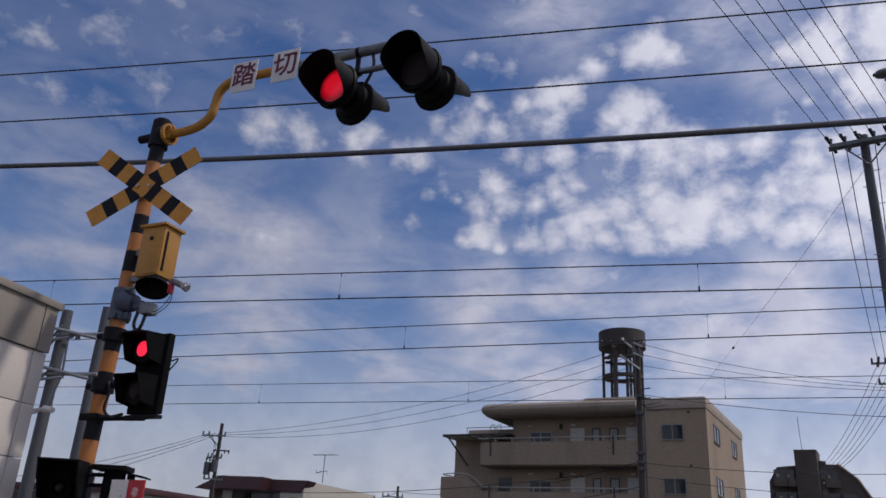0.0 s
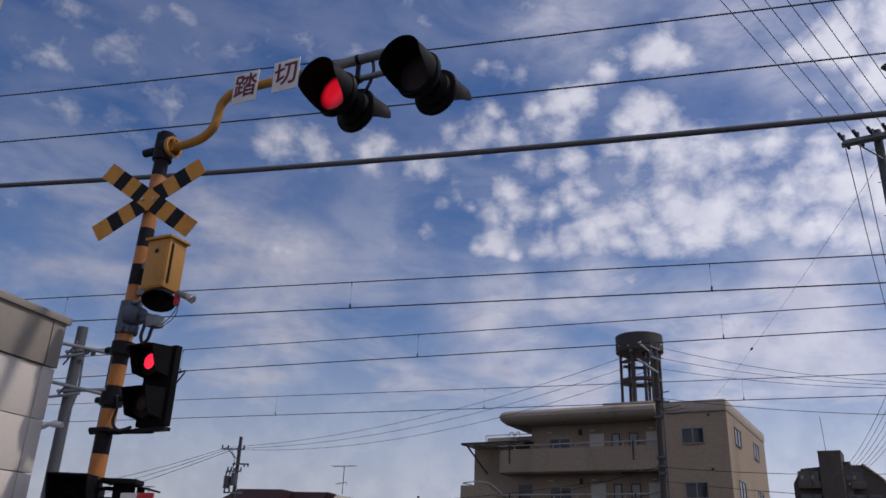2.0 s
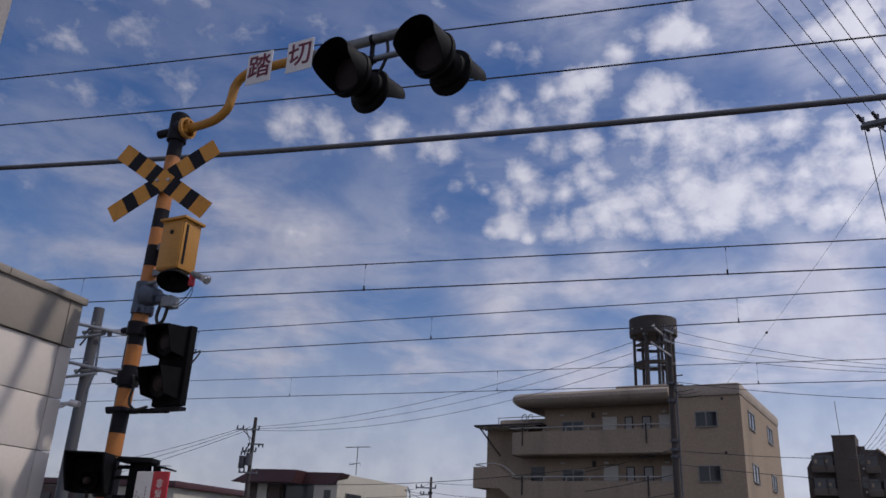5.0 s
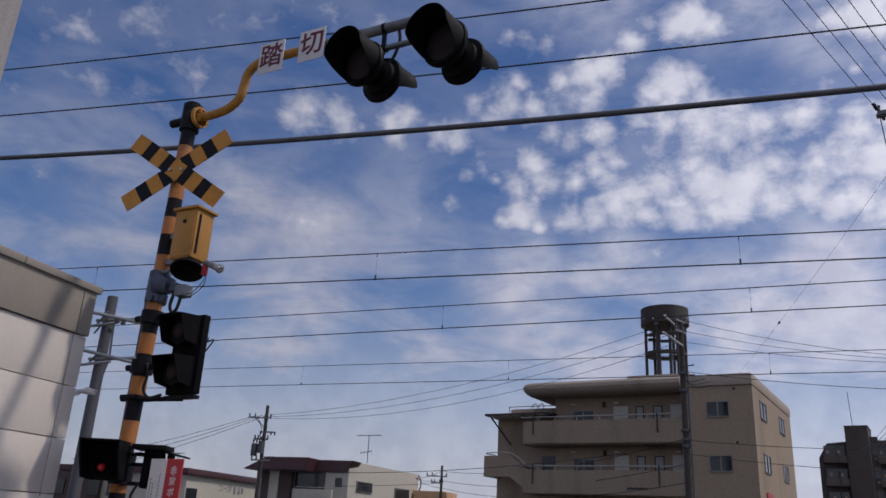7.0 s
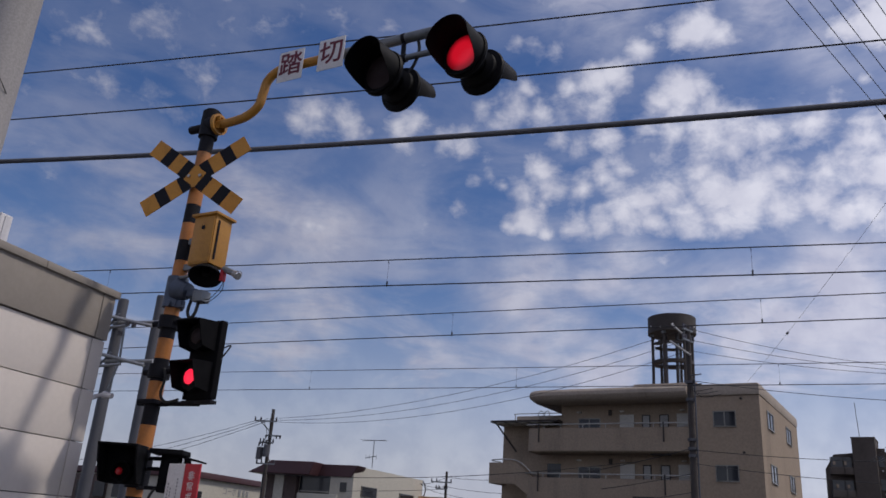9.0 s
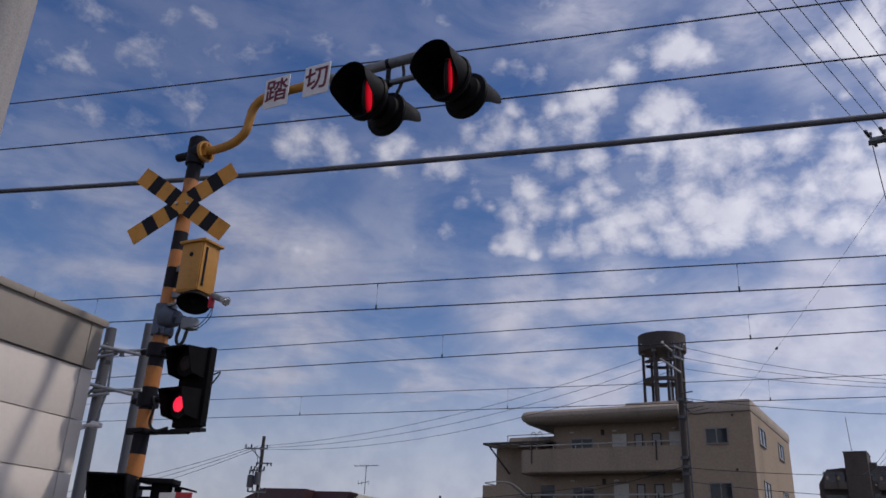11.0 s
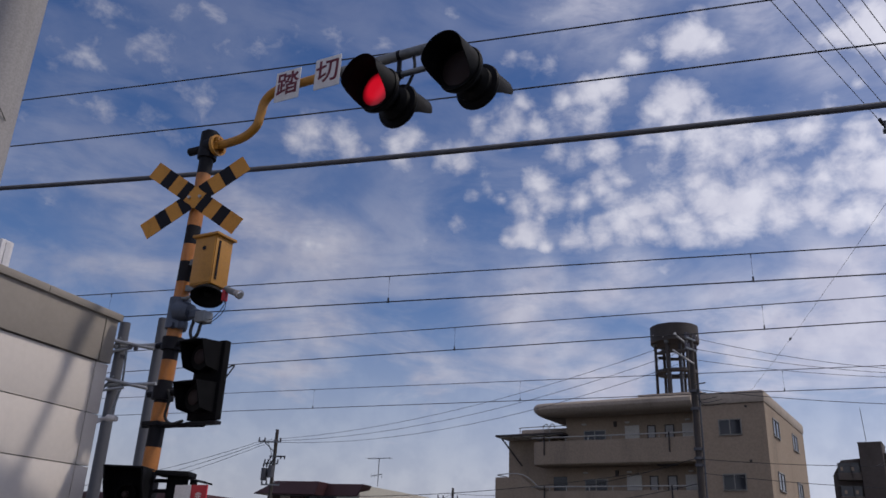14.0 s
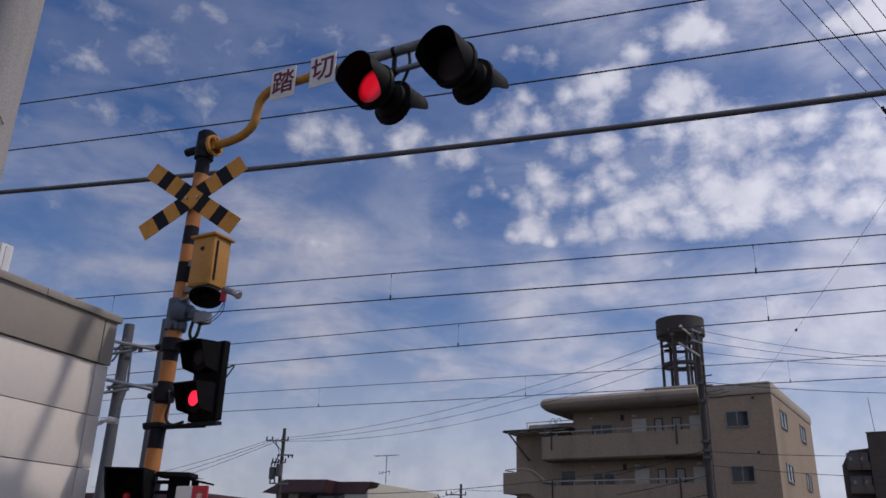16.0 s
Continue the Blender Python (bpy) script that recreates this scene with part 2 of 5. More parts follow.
# ---- materials ----
def mat(name, color, rough=0.6, metal=0.0, grime=0.35, scale=6.0, bump=0.15, streak=False, dirt=(0.05, 0.045, 0.04), random_tint=0.0, speckle=0.1):
    """Base colour with fine grain, larger stains and a light relief."""
    m = bpy.data.materials.new(name)
    m.use_nodes = True
    nt = m.node_tree
    p = nt.nodes["Principled BSDF"]
    tc = nt.nodes.new("ShaderNodeTexCoord")
    src = tc.outputs["Object"]
    if streak:
        mp = nt.nodes.new("ShaderNodeMapping")
        mp.inputs["Scale"].default_value = (1.0, 1.0, 0.12)
        nt.links.new(src, mp.inputs["Vector"])
        stain_src = mp.outputs[0]
    else:
        stain_src = src
    stain = grain(nt, stain_src, scale, 6.0, 0.6).outputs["Fac"]
    fine = grain(nt, src, scale * 14, 3.0, 0.6).outputs["Fac"]
    mix = nt.nodes.new("ShaderNodeMix")
    mix.data_type = "RGBA"
    nt.links.new(ramp_node(nt, stain, 0.48, 0.78, 0.0, grime), mix.inputs[0])
    mix.inputs[6].default_value, mix.inputs[7].default_value = (*color, 1), (*dirt, 1)
    hsv = nt.nodes.new("ShaderNodeHueSaturation")
    nt.links.new(mix.outputs[2], hsv.inputs["Color"])
    value = ramp_node(nt, fine, 0.3, 0.7, 1 - speckle, 1 + speckle)
    if random_tint:
        info = nt.nodes.new("ShaderNodeObjectInfo")
        value = calc(nt, "MULTIPLY", value, ramp_node(nt, info.outputs["Random"], 0, 1, 1 - random_tint, 1 + random_tint, False))
    nt.links.new(value, hsv.inputs["Value"])
    nt.links.new(hsv.outputs[0], p.inputs["Base Color"])
    nt.links.new(ramp_node(nt, stain, 0.3, 0.75, max(0.05, rough - 0.08), min(1, rough + 0.15)), p.inputs["Roughness"])
    p.inputs["Metallic"].default_value = metal
    if bump:
        b = nt.nodes.new("ShaderNodeBump")
        b.inputs["Strength"].default_value, b.inputs["Distance"].default_value = bump, 0.01
        nt.links.new(fine, b.inputs["Height"])
        nt.links.new(b.outputs[0], p.inputs["Normal"])
    return m


def glow(name, color, strength, rim=0.0):
    m = bpy.data.materials.new(name)
    m.use_nodes = True
    p = m.node_tree.nodes["Principled BSDF"]
    p.inputs["Base Color"].default_value = (*[c * 0.06 for c in color], 1)
    p.inputs["Emission Color"].default_value = (*color, 1)
    p.inputs["Emission Strength"].default_value = strength
    p.inputs["Roughness"].default_value = 0.3
    if rim:
        # the bulb behind the moulded lens lights its middle more than its rim
        nt = m.node_tree
        tc = nt.nodes.new("ShaderNodeTexCoord")
        away = vec(nt, "DISTANCE", vec(nt, "MULTIPLY", tc.outputs["Object"], (1.0, 0.0, 1.0)), (0.0, 0.0, 0.0))
        nt.links.new(ramp_node(nt, away, rim * 0.45, rim, strength, strength * 0.22), p.inputs["Emission Strength"])
    return m


YELLOW = mat("sign_yellow", (0.50, 0.22, 0.02), 0.5, grime=0.35, scale=9)
ORANGE = mat("band_yellow", (0.42, 0.155, 0.032), 0.5, grime=0.5, scale=10)
BOXYEL = mat("cabinet_yellow", (0.40, 0.185, 0.022), 0.45, grime=0.35, scale=7)
BLACK = mat("band_black", (0.012, 0.012, 0.016), 0.5, grime=0.2, scale=8, dirt=(0.04, 0.035, 0.03))
HOODBLK = mat("hood_black", (0.005, 0.005, 0.006), 0.6, grime=0.3, scale=9, bump=0.05, dirt=(0.02, 0.019, 0.019))
SILVER = mat("weathered_aluminium", (0.42, 0.41, 0.40), 0.42, 0.6, grime=0.5, scale=12, dirt=(0.12, 0.11, 0.10))
STEEL = mat("galvanised_steel", (0.20, 0.21, 0.22), 0.5, 0.5, grime=0.5, scale=9, dirt=(0.08, 0.08, 0.08))
BRACKET = mat("blue_grey_bracket", (0.07, 0.085, 0.12), 0.5, 0.3, grime=0.4, scale=12)
WHITE = mat("sign_white", (0.62, 0.60, 0.60), 0.45, grime=0.3, scale=8, dirt=(0.35, 0.33, 0.32))
MAROONTXT = mat("maroon_lettering", (0.12, 0.006, 0.02), 0.5, grime=0.2, bump=0)
REDSIGN = mat("red_sign_paint", (0.42, 0.015, 0.03), 0.45, grime=0.25, scale=8)
GREYINK = mat("grey_print", (0.25, 0.25, 0.25), 0.6, grime=0.1, bump=0)
RUBBER = mat("black_cable", (0.012, 0.012, 0.012), 0.6, grime=0.1, bump=0)
WIRE = mat("copper_wire_dark", (0.035, 0.033, 0.035), 0.5, 0.4, grime=0.2, bump=0)
CABLE = mat("grey_sheathed_cable", (0.09, 0.09, 0.10), 0.55, grime=0.3, scale=5, bump=0)
CONCPOLE = mat("pole_concrete", (0.33, 0.31, 0.30), 0.8, grime=0.4, scale=3, streak=True, dirt=(0.15, 0.14, 0.13))
GREYPOLE = mat("grey_mast_paint", (0.085, 0.085, 0.095), 0.55, 0.2, grime=0.4, scale=4, streak=True)
PANEL = mat("hut_panel_white", (0.64, 0.578, 0.525), 0.7, bump=0.02, grime=0.12, scale=1.6, streak=True, dirt=(0.36, 0.34, 0.32), random_tint=0.02, speckle=0.02)
FASCIA = mat("hut_fascia_grey", (0.285, 0.25, 0.212), 0.55, bump=0.03, speckle=0.03, grime=0.3, scale=1.8, dirt=(0.17, 0.16, 0.15))
JOINT = mat("joint_sealant", (0.26, 0.245, 0.23), 0.8, grime=0.2)
RENDERW = mat("facade_render", (0.315, 0.240, 0.172), 0.85, grime=0.45, scale=0.6, streak=True, dirt=(0.13, 0.115, 0.10))
ROOFEDGE = mat("roof_slab_concrete", (0.38, 0.315, 0.255), 0.85, grime=0.4, scale=0.7, dirt=(0.14, 0.125, 0.11))
PARAPET = mat("balcony_concrete", (0.29, 0.225, 0.165), 0.85, grime=0.55, scale=0.8, streak=True, dirt=(0.10, 0.09, 0.08))
DOORW = mat("door_cream", (0.50, 0.47, 0.41), 0.5, grime=0.2, scale=2)
# reflecting panes, and the shade painted into loggia, stair and balcony openings
GLASS_SHADE = mat("dark_glass_and_shade", (0.02, 0.022, 0.028), 0.08, grime=0.1, scale=1, bump=0)
FRAMEAL = mat("window_aluminium", (0.24, 0.225, 0.20), 0.4, 0.5, grime=0.2)
RAIL = mat("pale_handrail", (0.45, 0.43, 0.40), 0.4, 0.5, grime=0.3)
TANKB = mat("tower_brown", (0.045, 0.036, 0.032), 0.75, grime=0.5, scale=2.5, dirt=(0.09, 0.075, 0.065))
MAROON = mat("maroon_metal_roof", (0.07, 0.028, 0.032), 0.5, grime=0.35, scale=1.2, dirt=(0.11, 0.06, 0.06))
CREAM = mat("cream_stucco", (0.50, 0.47, 0.40), 0.85, grime=0.3, scale=0.8, streak=True, dirt=(0.35, 0.32, 0.27))
BROWNW = mat("brown_cladding", (0.075, 0.05, 0.045), 0.7, grime=0.3, scale=1.5)
PEACH = mat("peach_stucco", (0.55, 0.34, 0.19), 0.85, grime=0.3, scale=1)
FARDARK = mat("far_brown_tile", (0.072, 0.056, 0.047), 0.8, grime=0.4, scale=0.4, dirt=(0.03, 0.025, 0.022))
FARPALE = mat("far_brown_parapet", (0.10, 0.080, 0.066), 0.8, grime=0.4, scale=0.5, dirt=(0.045, 0.038, 0.033))
ASPHALT = mat("asphalt", (0.05, 0.05, 0.05), 0.9, grime=0.3, scale=0.5, dirt=(0.08, 0.078, 0.075))
LED = glow("lit_red_lens", (1.0, 0.010, 0.032), 0.54, 0.142)
LEDB = glow("bright_red_lens", (1.0, 0.02, 0.06), 1.15)
LEDD = glow("faint_red_lens", (1.0, 0.012, 0.03), 0.06)
HOODIN = mat("hood_matt_black", (0.004, 0.004, 0.005), 0.85, grime=0.2, scale=9, bump=0.03, dirt=(0.009, 0.009, 0.010))
DARKLENS = mat("unlit_red_lens", (0.012, 0.003, 0.004), 0.7, grime=0.1, bump=0)
for m in (HOODBLK, HOODIN, BLACK):
    m.node_tree.nodes["Principled BSDF"].inputs["Specular IOR Level"].default_value = 0.12
MILKY = mat("obscured_glass", (0.30, 0.29, 0.27), 0.35, grime=0.2, scale=2, bump=0)
CHROME = mat("polished_reflector", (0.80, 0.80, 0.82), 0.08, 1.0, grime=0.1, bump=0)
CERAMIC = mat("insulator_brown", (0.06, 0.05, 0.06), 0.25, grime=0.2, bump=0)


# ---- mesh helpers ----
def box(bm, c, s, rz=0.0, m=None, bevel=0.0):
    """A box at centre c with full sizes s, turned rz degrees about z or by m."""
    t = Matrix.Translation(c) @ (m if m is not None else Matrix.Rotation(radians(rz), 4, "Z")) @ Matrix.Diagonal((*s, 1))
    g = bmesh.ops.create_cube(bm, size=1.0, matrix=t)
    if bevel:
        edges = {e for v in g["verts"] for e in v.link_edges}
        bmesh.ops.bevel(bm, geom=list(edges), offset=bevel, segments=2, affect="EDGES", profile=0.6)
    return bm


def frame_along(d):
    d = Vector(d).normalized()
    up = Vector((0, 0, 1)) if abs(d.z) < 0.95 else Vector((1, 0, 0))
    a = up.cross(d).normalized()
    return a, d.cross(a)


def tube(bm, pts, r, n=10, r_end=None, caps=True):
    """A round bar swept along points."""
    pts = [Vector(p) for p in pts]
    rings = []
    for i, p in enumerate(pts):
        d = pts[min(i + 1, len(pts) - 1)] - pts[max(i - 1, 0)]
        if i == 0:
            a, b = frame_along(d)
        else:
            d = d.normalized()
            a = (a - d * a.dot(d)).normalized()
            b = d.cross(a)
        k = r if r_end is None else r + (r_end - r) * i / (len(pts) - 1)
        rings.append([bm.verts.new(p + (a * math.cos(6.28319 * j / n) + b * math.sin(6.28319 * j / n)) * k) for j in range(n)])
    for r0, r1 in zip(rings, rings[1:]):
        for j in range(n):
            bm.faces.new((r0[j], r0[(j + 1) % n], r1[(j + 1) % n], r1[j]))
    if caps:
        bm.faces.new(list(reversed(rings[0])))
        bm.faces.new(rings[-1])
    return bm


def smooth_path(pts, k=6):
    """A Catmull-Rom curve through the points."""
    pts = [Vector(p) for p in pts]
    ext = [pts[0] * 2 - pts[1], *pts, pts[-1] * 2 - pts[-2]]
    res = []
    for i in range(1, len(ext) - 2):
        p0, p1, p2, p3 = ext[i - 1:i + 3]
        for j in range(k):
            t = j / k
            res.append(0.5 * (2 * p1 + (p2 - p0) * t + (2 * p0 - 5 * p1 + 4 * p2 - p3) * t * t + (3 * p1 - p0 - 3 * p2 + p3) * t ** 3))
    return res + [pts[-1]]


def sag(a, b, drop, n=16):
    a, b = Vector(a), Vector(b)
    return [a.lerp(b, i / n) - Vector((0, 0, drop * 4 * (i / n) * (1 - i / n))) for i in range(n + 1)]


def mesh_from(name, bm, mats, angle=35):
    bmesh.ops.recalc_face_normals(bm, faces=bm.faces)
    me = bpy.data.meshes.new(name)
    bm.to_mesh(me)
    bm.free()
    for m in mats if isinstance(mats, (list, tuple)) else [mats]:
        me.materials.append(m)
    for p in me.polygons:
        p.use_smooth = True
    me.set_sharp_from_angle(angle=radians(angle))
    return me


def root(name, base, label, category, group="", kind=""):
    ob = new(name)
    ob.empty_display_size = 0.2
    ob.location = base
    return tagged(ob, label, category, group, kind)


def base_of(ob):
    v = Vector((0, 0, 0))
    while ob is not None:
        v += ob.location
        ob = ob.parent
    return v


def part(name, bm, material, parent, label="", angle=35):
    """Links a bmesh, drawn in world coordinates, as one mesh under a thing or a part."""
    bmesh.ops.translate(bm, verts=bm.verts, vec=-base_of(parent))
    ob = new(name, mesh_from(name, bm, material, angle))
    ob.parent = parent
    if label:
        ob["label"] = label
    return ob


def single(name, bm, material, label, category, group="", kind="", angle=35):
    ob = new(name, mesh_from(name, bm, material, angle))
    return tagged(ob, label, category, group, kind)


def B():
    return bmesh.new()


def lettering(name, text, size, m, material, parent):
    """Text as a thin solid, at the world pose m: x to its right, y up, facing +z."""
    cu = bpy.data.curves.new(name, "FONT")
    cu.body, cu.size, cu.extrude, cu.align_x, cu.align_y = text, size, 0.0015, "CENTER", "CENTER"
    cu.offset = size * 0.012
    tmp = bpy.data.objects.new(name, cu)
    scene.collection.objects.link(tmp)
    bpy.context.view_layer.update()
    me = bpy.data.meshes.new_from_object(tmp.evaluated_get(bpy.context.evaluated_depsgraph_get()))
    bpy.data.objects.remove(tmp)
    me.transform(Matrix.Translation(-base_of(parent)) @ m)
    me.materials.clear()
    me.materials.append(material)
    ob = new(name, me)
    ob.parent = parent
    return ob


# ---- ground ----
bm = B()
bmesh.ops.create_grid(bm, x_segments=2, y_segments=2, size=2500)
single("ground", bm, ASPHALT, "flat grey asphalt ground reaching to the horizon", "ground", kind="structure")


# ---- the level crossing mast ----
MAST = Vector((-4.0, 5.1, 0.0))
AX = Vector((math.cos(radians(-9)), math.sin(radians(-9)), 0))   # along the overhead arm
FX = Vector((-AX.y, AX.x, 0))                                    # away from the waiting traffic
UP = Vector((0, 0, 1))


def on_mast(s, off, z):
    return MAST + AX * s + FX * off + UP * z


def axes(x, y, z, at):
    """A pose with the given axes at a place."""
    m = Matrix((x, y, z)).transposed().to_4x4()
    m.translation = at
    return m


LENSES = {}


def shaft(z):
    """The mast's axis at a height; it leans a little towards the road."""
    return MAST + AX * (-0.006 + 0.024 * (z - 2.7)) + UP * z


def lens_disc(parent, at, facing, r, key, lit):
    """A lens that is lit on one face and dark on the other; it turns in its cup."""
    bm = B()
    n = 32
    rows = ((0.0, r), (0.012, r), (0.026, r * 0.55))
    rings = []
    for depth, rad in [(-d, k) for d, k in reversed(rows[1:])] + list(rows):
        rings.append([bm.verts.new((rad * math.cos(6.28319 * j / n), -depth, rad * math.sin(6.28319 * j / n))) for j in range(n)])
    for a, b in zip(rings, rings[1:]):
        for j in range(n):
            bm.faces.new((a[j], a[(j + 1) % n], b[(j + 1) % n], b[j]))
    bm.faces.new(rings[0])
    bm.faces.new(rings[-1])
    bmesh.ops.recalc_face_normals(bm, faces=bm.faces)
    for f in bm.faces:
        f.material_index = 0 if f.calc_center_median().y < -0.013 else 1
    ob = new("lens", mesh_from("lens", bm, [lit, DARKLENS]))
    ob.parent = parent
    ob["label"] = "round red flashing lens"
    rz = math.degrees(math.atan2(facing.y, facing.x)) + 90
    LENSES[key] = (ob, at - base_of(parent), rz)
    ob.matrix_basis = pose(*LENSES[key][1], 0, 0, rz)
    return ob


def shell(bm, c, d, rows, lateral, n=36, cut=None):
    """Surface of revolution about the axis d from (distance, radius) rows. cut: lengthens a row's distance by the angle from the top."""
    rings = []
    for i, (t, r) in enumerate(rows):
        ring = []
        for j in range(n):
            a = 6.28319 * j / n
            off = t if cut is None else cut(i, t, math.sin(a))
            ring.append(bm.verts.new(c + d * off + lateral * (r * math.cos(a)) + UP * (r * math.sin(a))))
        rings.append(ring)
    for a, b in zip(rings, rings[1:]):
        for j in range(n):
            bm.faces.new((a[j], a[(j + 1) % n], b[(j + 1) % n], b[j]))
    return rings


def round_head(thing, s, facing, key, front):
    """One round lamp unit of the overhead pair, with its hood, hung under the arm."""
    d = (FX + AX * 0.15).normalized() * facing
    side = Vector((d.y, -d.x, 0)) * facing
    k = 0.95 if front else 0.94
    c = on_mast(s + 0.02, -0.04, 4.805 if front else 4.785) + d * (0.03 if front else 0.01)
    bm = B()
    # cup with a wide rim plate: outside back to front, then inside to the back
    rows = [(0.0, 0.0), (0.0, 0.10), (0.03, 0.145), (0.07, 0.15), (0.08, 0.190), (0.10, 0.196), (0.118, 0.190), (0.12, 0.148), (0.03, 0.148), (0.03, 0.0)]
    shell(bm, c, d, [(t * k, w * k) for t, w in rows], side)
    bmesh.ops.remove_doubles(bm, verts=bm.verts, dist=0.0005)
    head = part("signal_head", bm, HOODBLK, thing, "black round signal head", 30)
    bm = B()
    L, short, low, high = (0.23, 0.03, -0.90, 0.12) if front else (0.20, 0.0, -0.60, 0.0)

    def cut(i, t, up):
        if t < 0.2:
            return t
        x = max(0.0, min(1.0, (up - low) / (high - low)))
        return 0.11 * k + short + (L - short) * x * x * (3 - 2 * x)
    outer, inner = 0.180 * k, 0.174 * k
    shell(bm, c, d, [(0.11 * k, outer), (0.4, outer + 0.004), (0.4, inner + 0.004), (0.11 * k, inner)], side, n=60, cut=cut)
    hood = part("hood", bm, [HOODBLK, HOODIN], head, "deep black sun hood", 40)
    for p in hood.data.polygons:
        mid = p.center + base_of(head) - c
        mid -= d * mid.dot(d)
        p.material_index = 1 if p.normal.dot(mid) < -0.05 else 0
    lens_disc(head, c + d * 0.112 * k, d, 0.1455 * k, key, LED)
    return head


def band(bm, z0, z1, r=0.059):
    return tube(bm, [shaft(z0), shaft(z1)], r, 20)


def build_mast():
    thing = root("level_crossing_signal", MAST, "yellow and black banded crossing mast with crossbuck and red lamps", "crossing signal")
    cuts = [4.94, 4.53, 4.05, 3.885, 3.735, 3.56, 3.41, 3.25, 3.10, 2.92, 2.76, 2.585, 2.43, 2.255, 2.08, 1.91, 1.74, 1.57, 1.40, 1.23, 1.06, 0.89, 0.72, 0.55, 0.38, 0.2, 0.0]
    for i, (a, b) in enumerate(zip(cuts, cuts[1:])):
        part("band", band(B(), b, a), BLACK if i % 2 == 0 else ORANGE, thing, "black band" if i % 2 == 0 else "yellow-orange band")
    bm = B()
    tube(bm, [shaft(0), shaft(0.04)], 0.16, 24)
    part("base_plate", bm, STEEL, thing)
    # clamp at the top with a flanged stub, and the swan-neck arm
    bm = B()
    tube(bm, [on_mast(-0.17, 0, 4.79), on_mast(0.10, 0, 4.79)], 0.036, 14)
    tube(bm, [shaft(4.68), shaft(4.92)], 0.080, 20)
    tube(bm, [on_mast(0.05, 0, 4.79), on_mast(0.13, 0, 4.79)], 0.085, 20)
    part("arm_clamp", bm, BLACK, thing, "black cast clamp")
    bm = B()
    shell(bm, on_mast(0.13, 0, 4.79), AX, [(0.0, 0.0), (0.0, 0.092), (0.03, 0.092), (0.03, 0.074), (0.012, 0.07), (0.012, 0.0)], FX, 24)
    bmesh.ops.remove_doubles(bm, verts=bm.verts, dist=0.0005)
    for k in range(4):
        a = radians(45 + 90 * k)
        box(bm, on_mast(0.165, math.cos(a) * 0.055, 4.79 + math.sin(a) * 0.055), (0.05, 0.012, 0.035), -9)
    part("flange", bm, BOXYEL, thing, "yellow ribbed flange")
    bm = B()
    tube(bm, smooth_path([on_mast(0.13, 0, 4.79), on_mast(0.30, 0, 4.79), on_mast(0.45, 0, 4.815), on_mast(0.555, 0, 4.89), on_mast(0.585, 0, 5.0), on_mast(0.61, 0, 5.11), on_mast(0.70, 0, 5.185), on_mast(0.86, 0, 5.20), on_mast(1.35, 0, 5.20)], 7), 0.037, 16)
    part("arm", bm, BOXYEL, thing, "yellow painted swan-neck pipe arm", 60)
    bm = B()
    tube(bm, [on_mast(1.35, 0, 5.20), on_mast(2.1, 0, 5.20), on_mast(2.42, 0, 5.195)], 0.040, 16)
    part("arm_end", bm, STEEL, thing, "weathered grey pipe", 60)
    # hangers and the lower cross tube
    for s, hs in ((1.87, 1.93), (2.545, 2.38)):
        bm = B()
        box(bm, on_mast(hs, 0.0, 5.07), (0.035, 0.02, 0.20), -9, bevel=0.004)
        tube(bm, [on_mast(hs - 0.015, 0, 5.20), on_mast(hs + 0.015, 0, 5.20)], 0.0425, 16)
        tube(bm, [on_mast(hs - 0.03, 0, 5.02), on_mast(hs + 0.03, 0, 5.02)], 0.034, 14)
        box(bm, on_mast(s, 0.0, 4.99), (0.10, 0.08, 0.08), -9, bevel=0.01)
        part("hanger_bracket", bm, BLACK, thing)
        bm = B()
        tube(bm, [on_mast(s, 0, 4.78), on_mast(s, 0, 4.98)], 0.045, 14)
        tube(bm, [on_mast(s, -0.05, 4.80), on_mast(s, 0.05, 4.80)], 0.10, 20)
        part("head_joint", bm, HOODBLK, thing)
    bm = B()
    tube(bm, [on_mast(1.87, 0.0, 5.02), on_mast(2.52, 0.0, 5.02)], 0.024, 12)
    box(bm, on_mast(2.22, 0, 4.995), (0.03, 0.03, 0.06), -9)
    part("cross_tube", bm, STEEL, thing, "dark cross tube")
    for s, k in ((2.05, -0.10), (2.31, 0.12)):
        bm = B()
        tube(bm, smooth_path([on_mast(s, 0.01, 5.17), on_mast(s + 0.02, 0.0, 5.05), on_mast(s + 0.3 * k, 0.02, 4.95), on_mast(s + k, 0.03, 4.86)]), 0.013, 8)
        part("lamp_cable", bm, RUBBER, thing, "black cable")
    for s, a, b in ((1.87, "left", "left_back"), (2.545, "right", "right_back")):
        round_head(thing, s, -1, a, True)
        round_head(thing, s, 1, b, False)
    # two square boards with the word for a crossing
    for s, z, ch in ((0.885, 5.172, "踏"), (1.285, 5.19, "切")):
        bm = B()
        box(bm, on_mast(s, -0.055, z), (0.25, 0.006, 0.285), -9, bevel=0.002)
        board = part("letter_board", bm, WHITE, thing, "square white board with a dark red character")
        lettering("lettering", ch, 0.232, axes(AX, UP, -FX, on_mast(s, -0.0595, z)), MAROONTXT, board)
        bm = B()
        box(bm, on_mast(s, -0.046, z), (0.03, 0.014, 0.16), -9)
        part("board_clip", bm, STEEL, board)
    # crossbuck
    xa = Vector((math.cos(radians(5)), math.sin(radians(5)), 0))
    xf = Vector((-xa.y, xa.x, 0))
    xc = MAST + Vector((0.06, -0.095, 4.275))
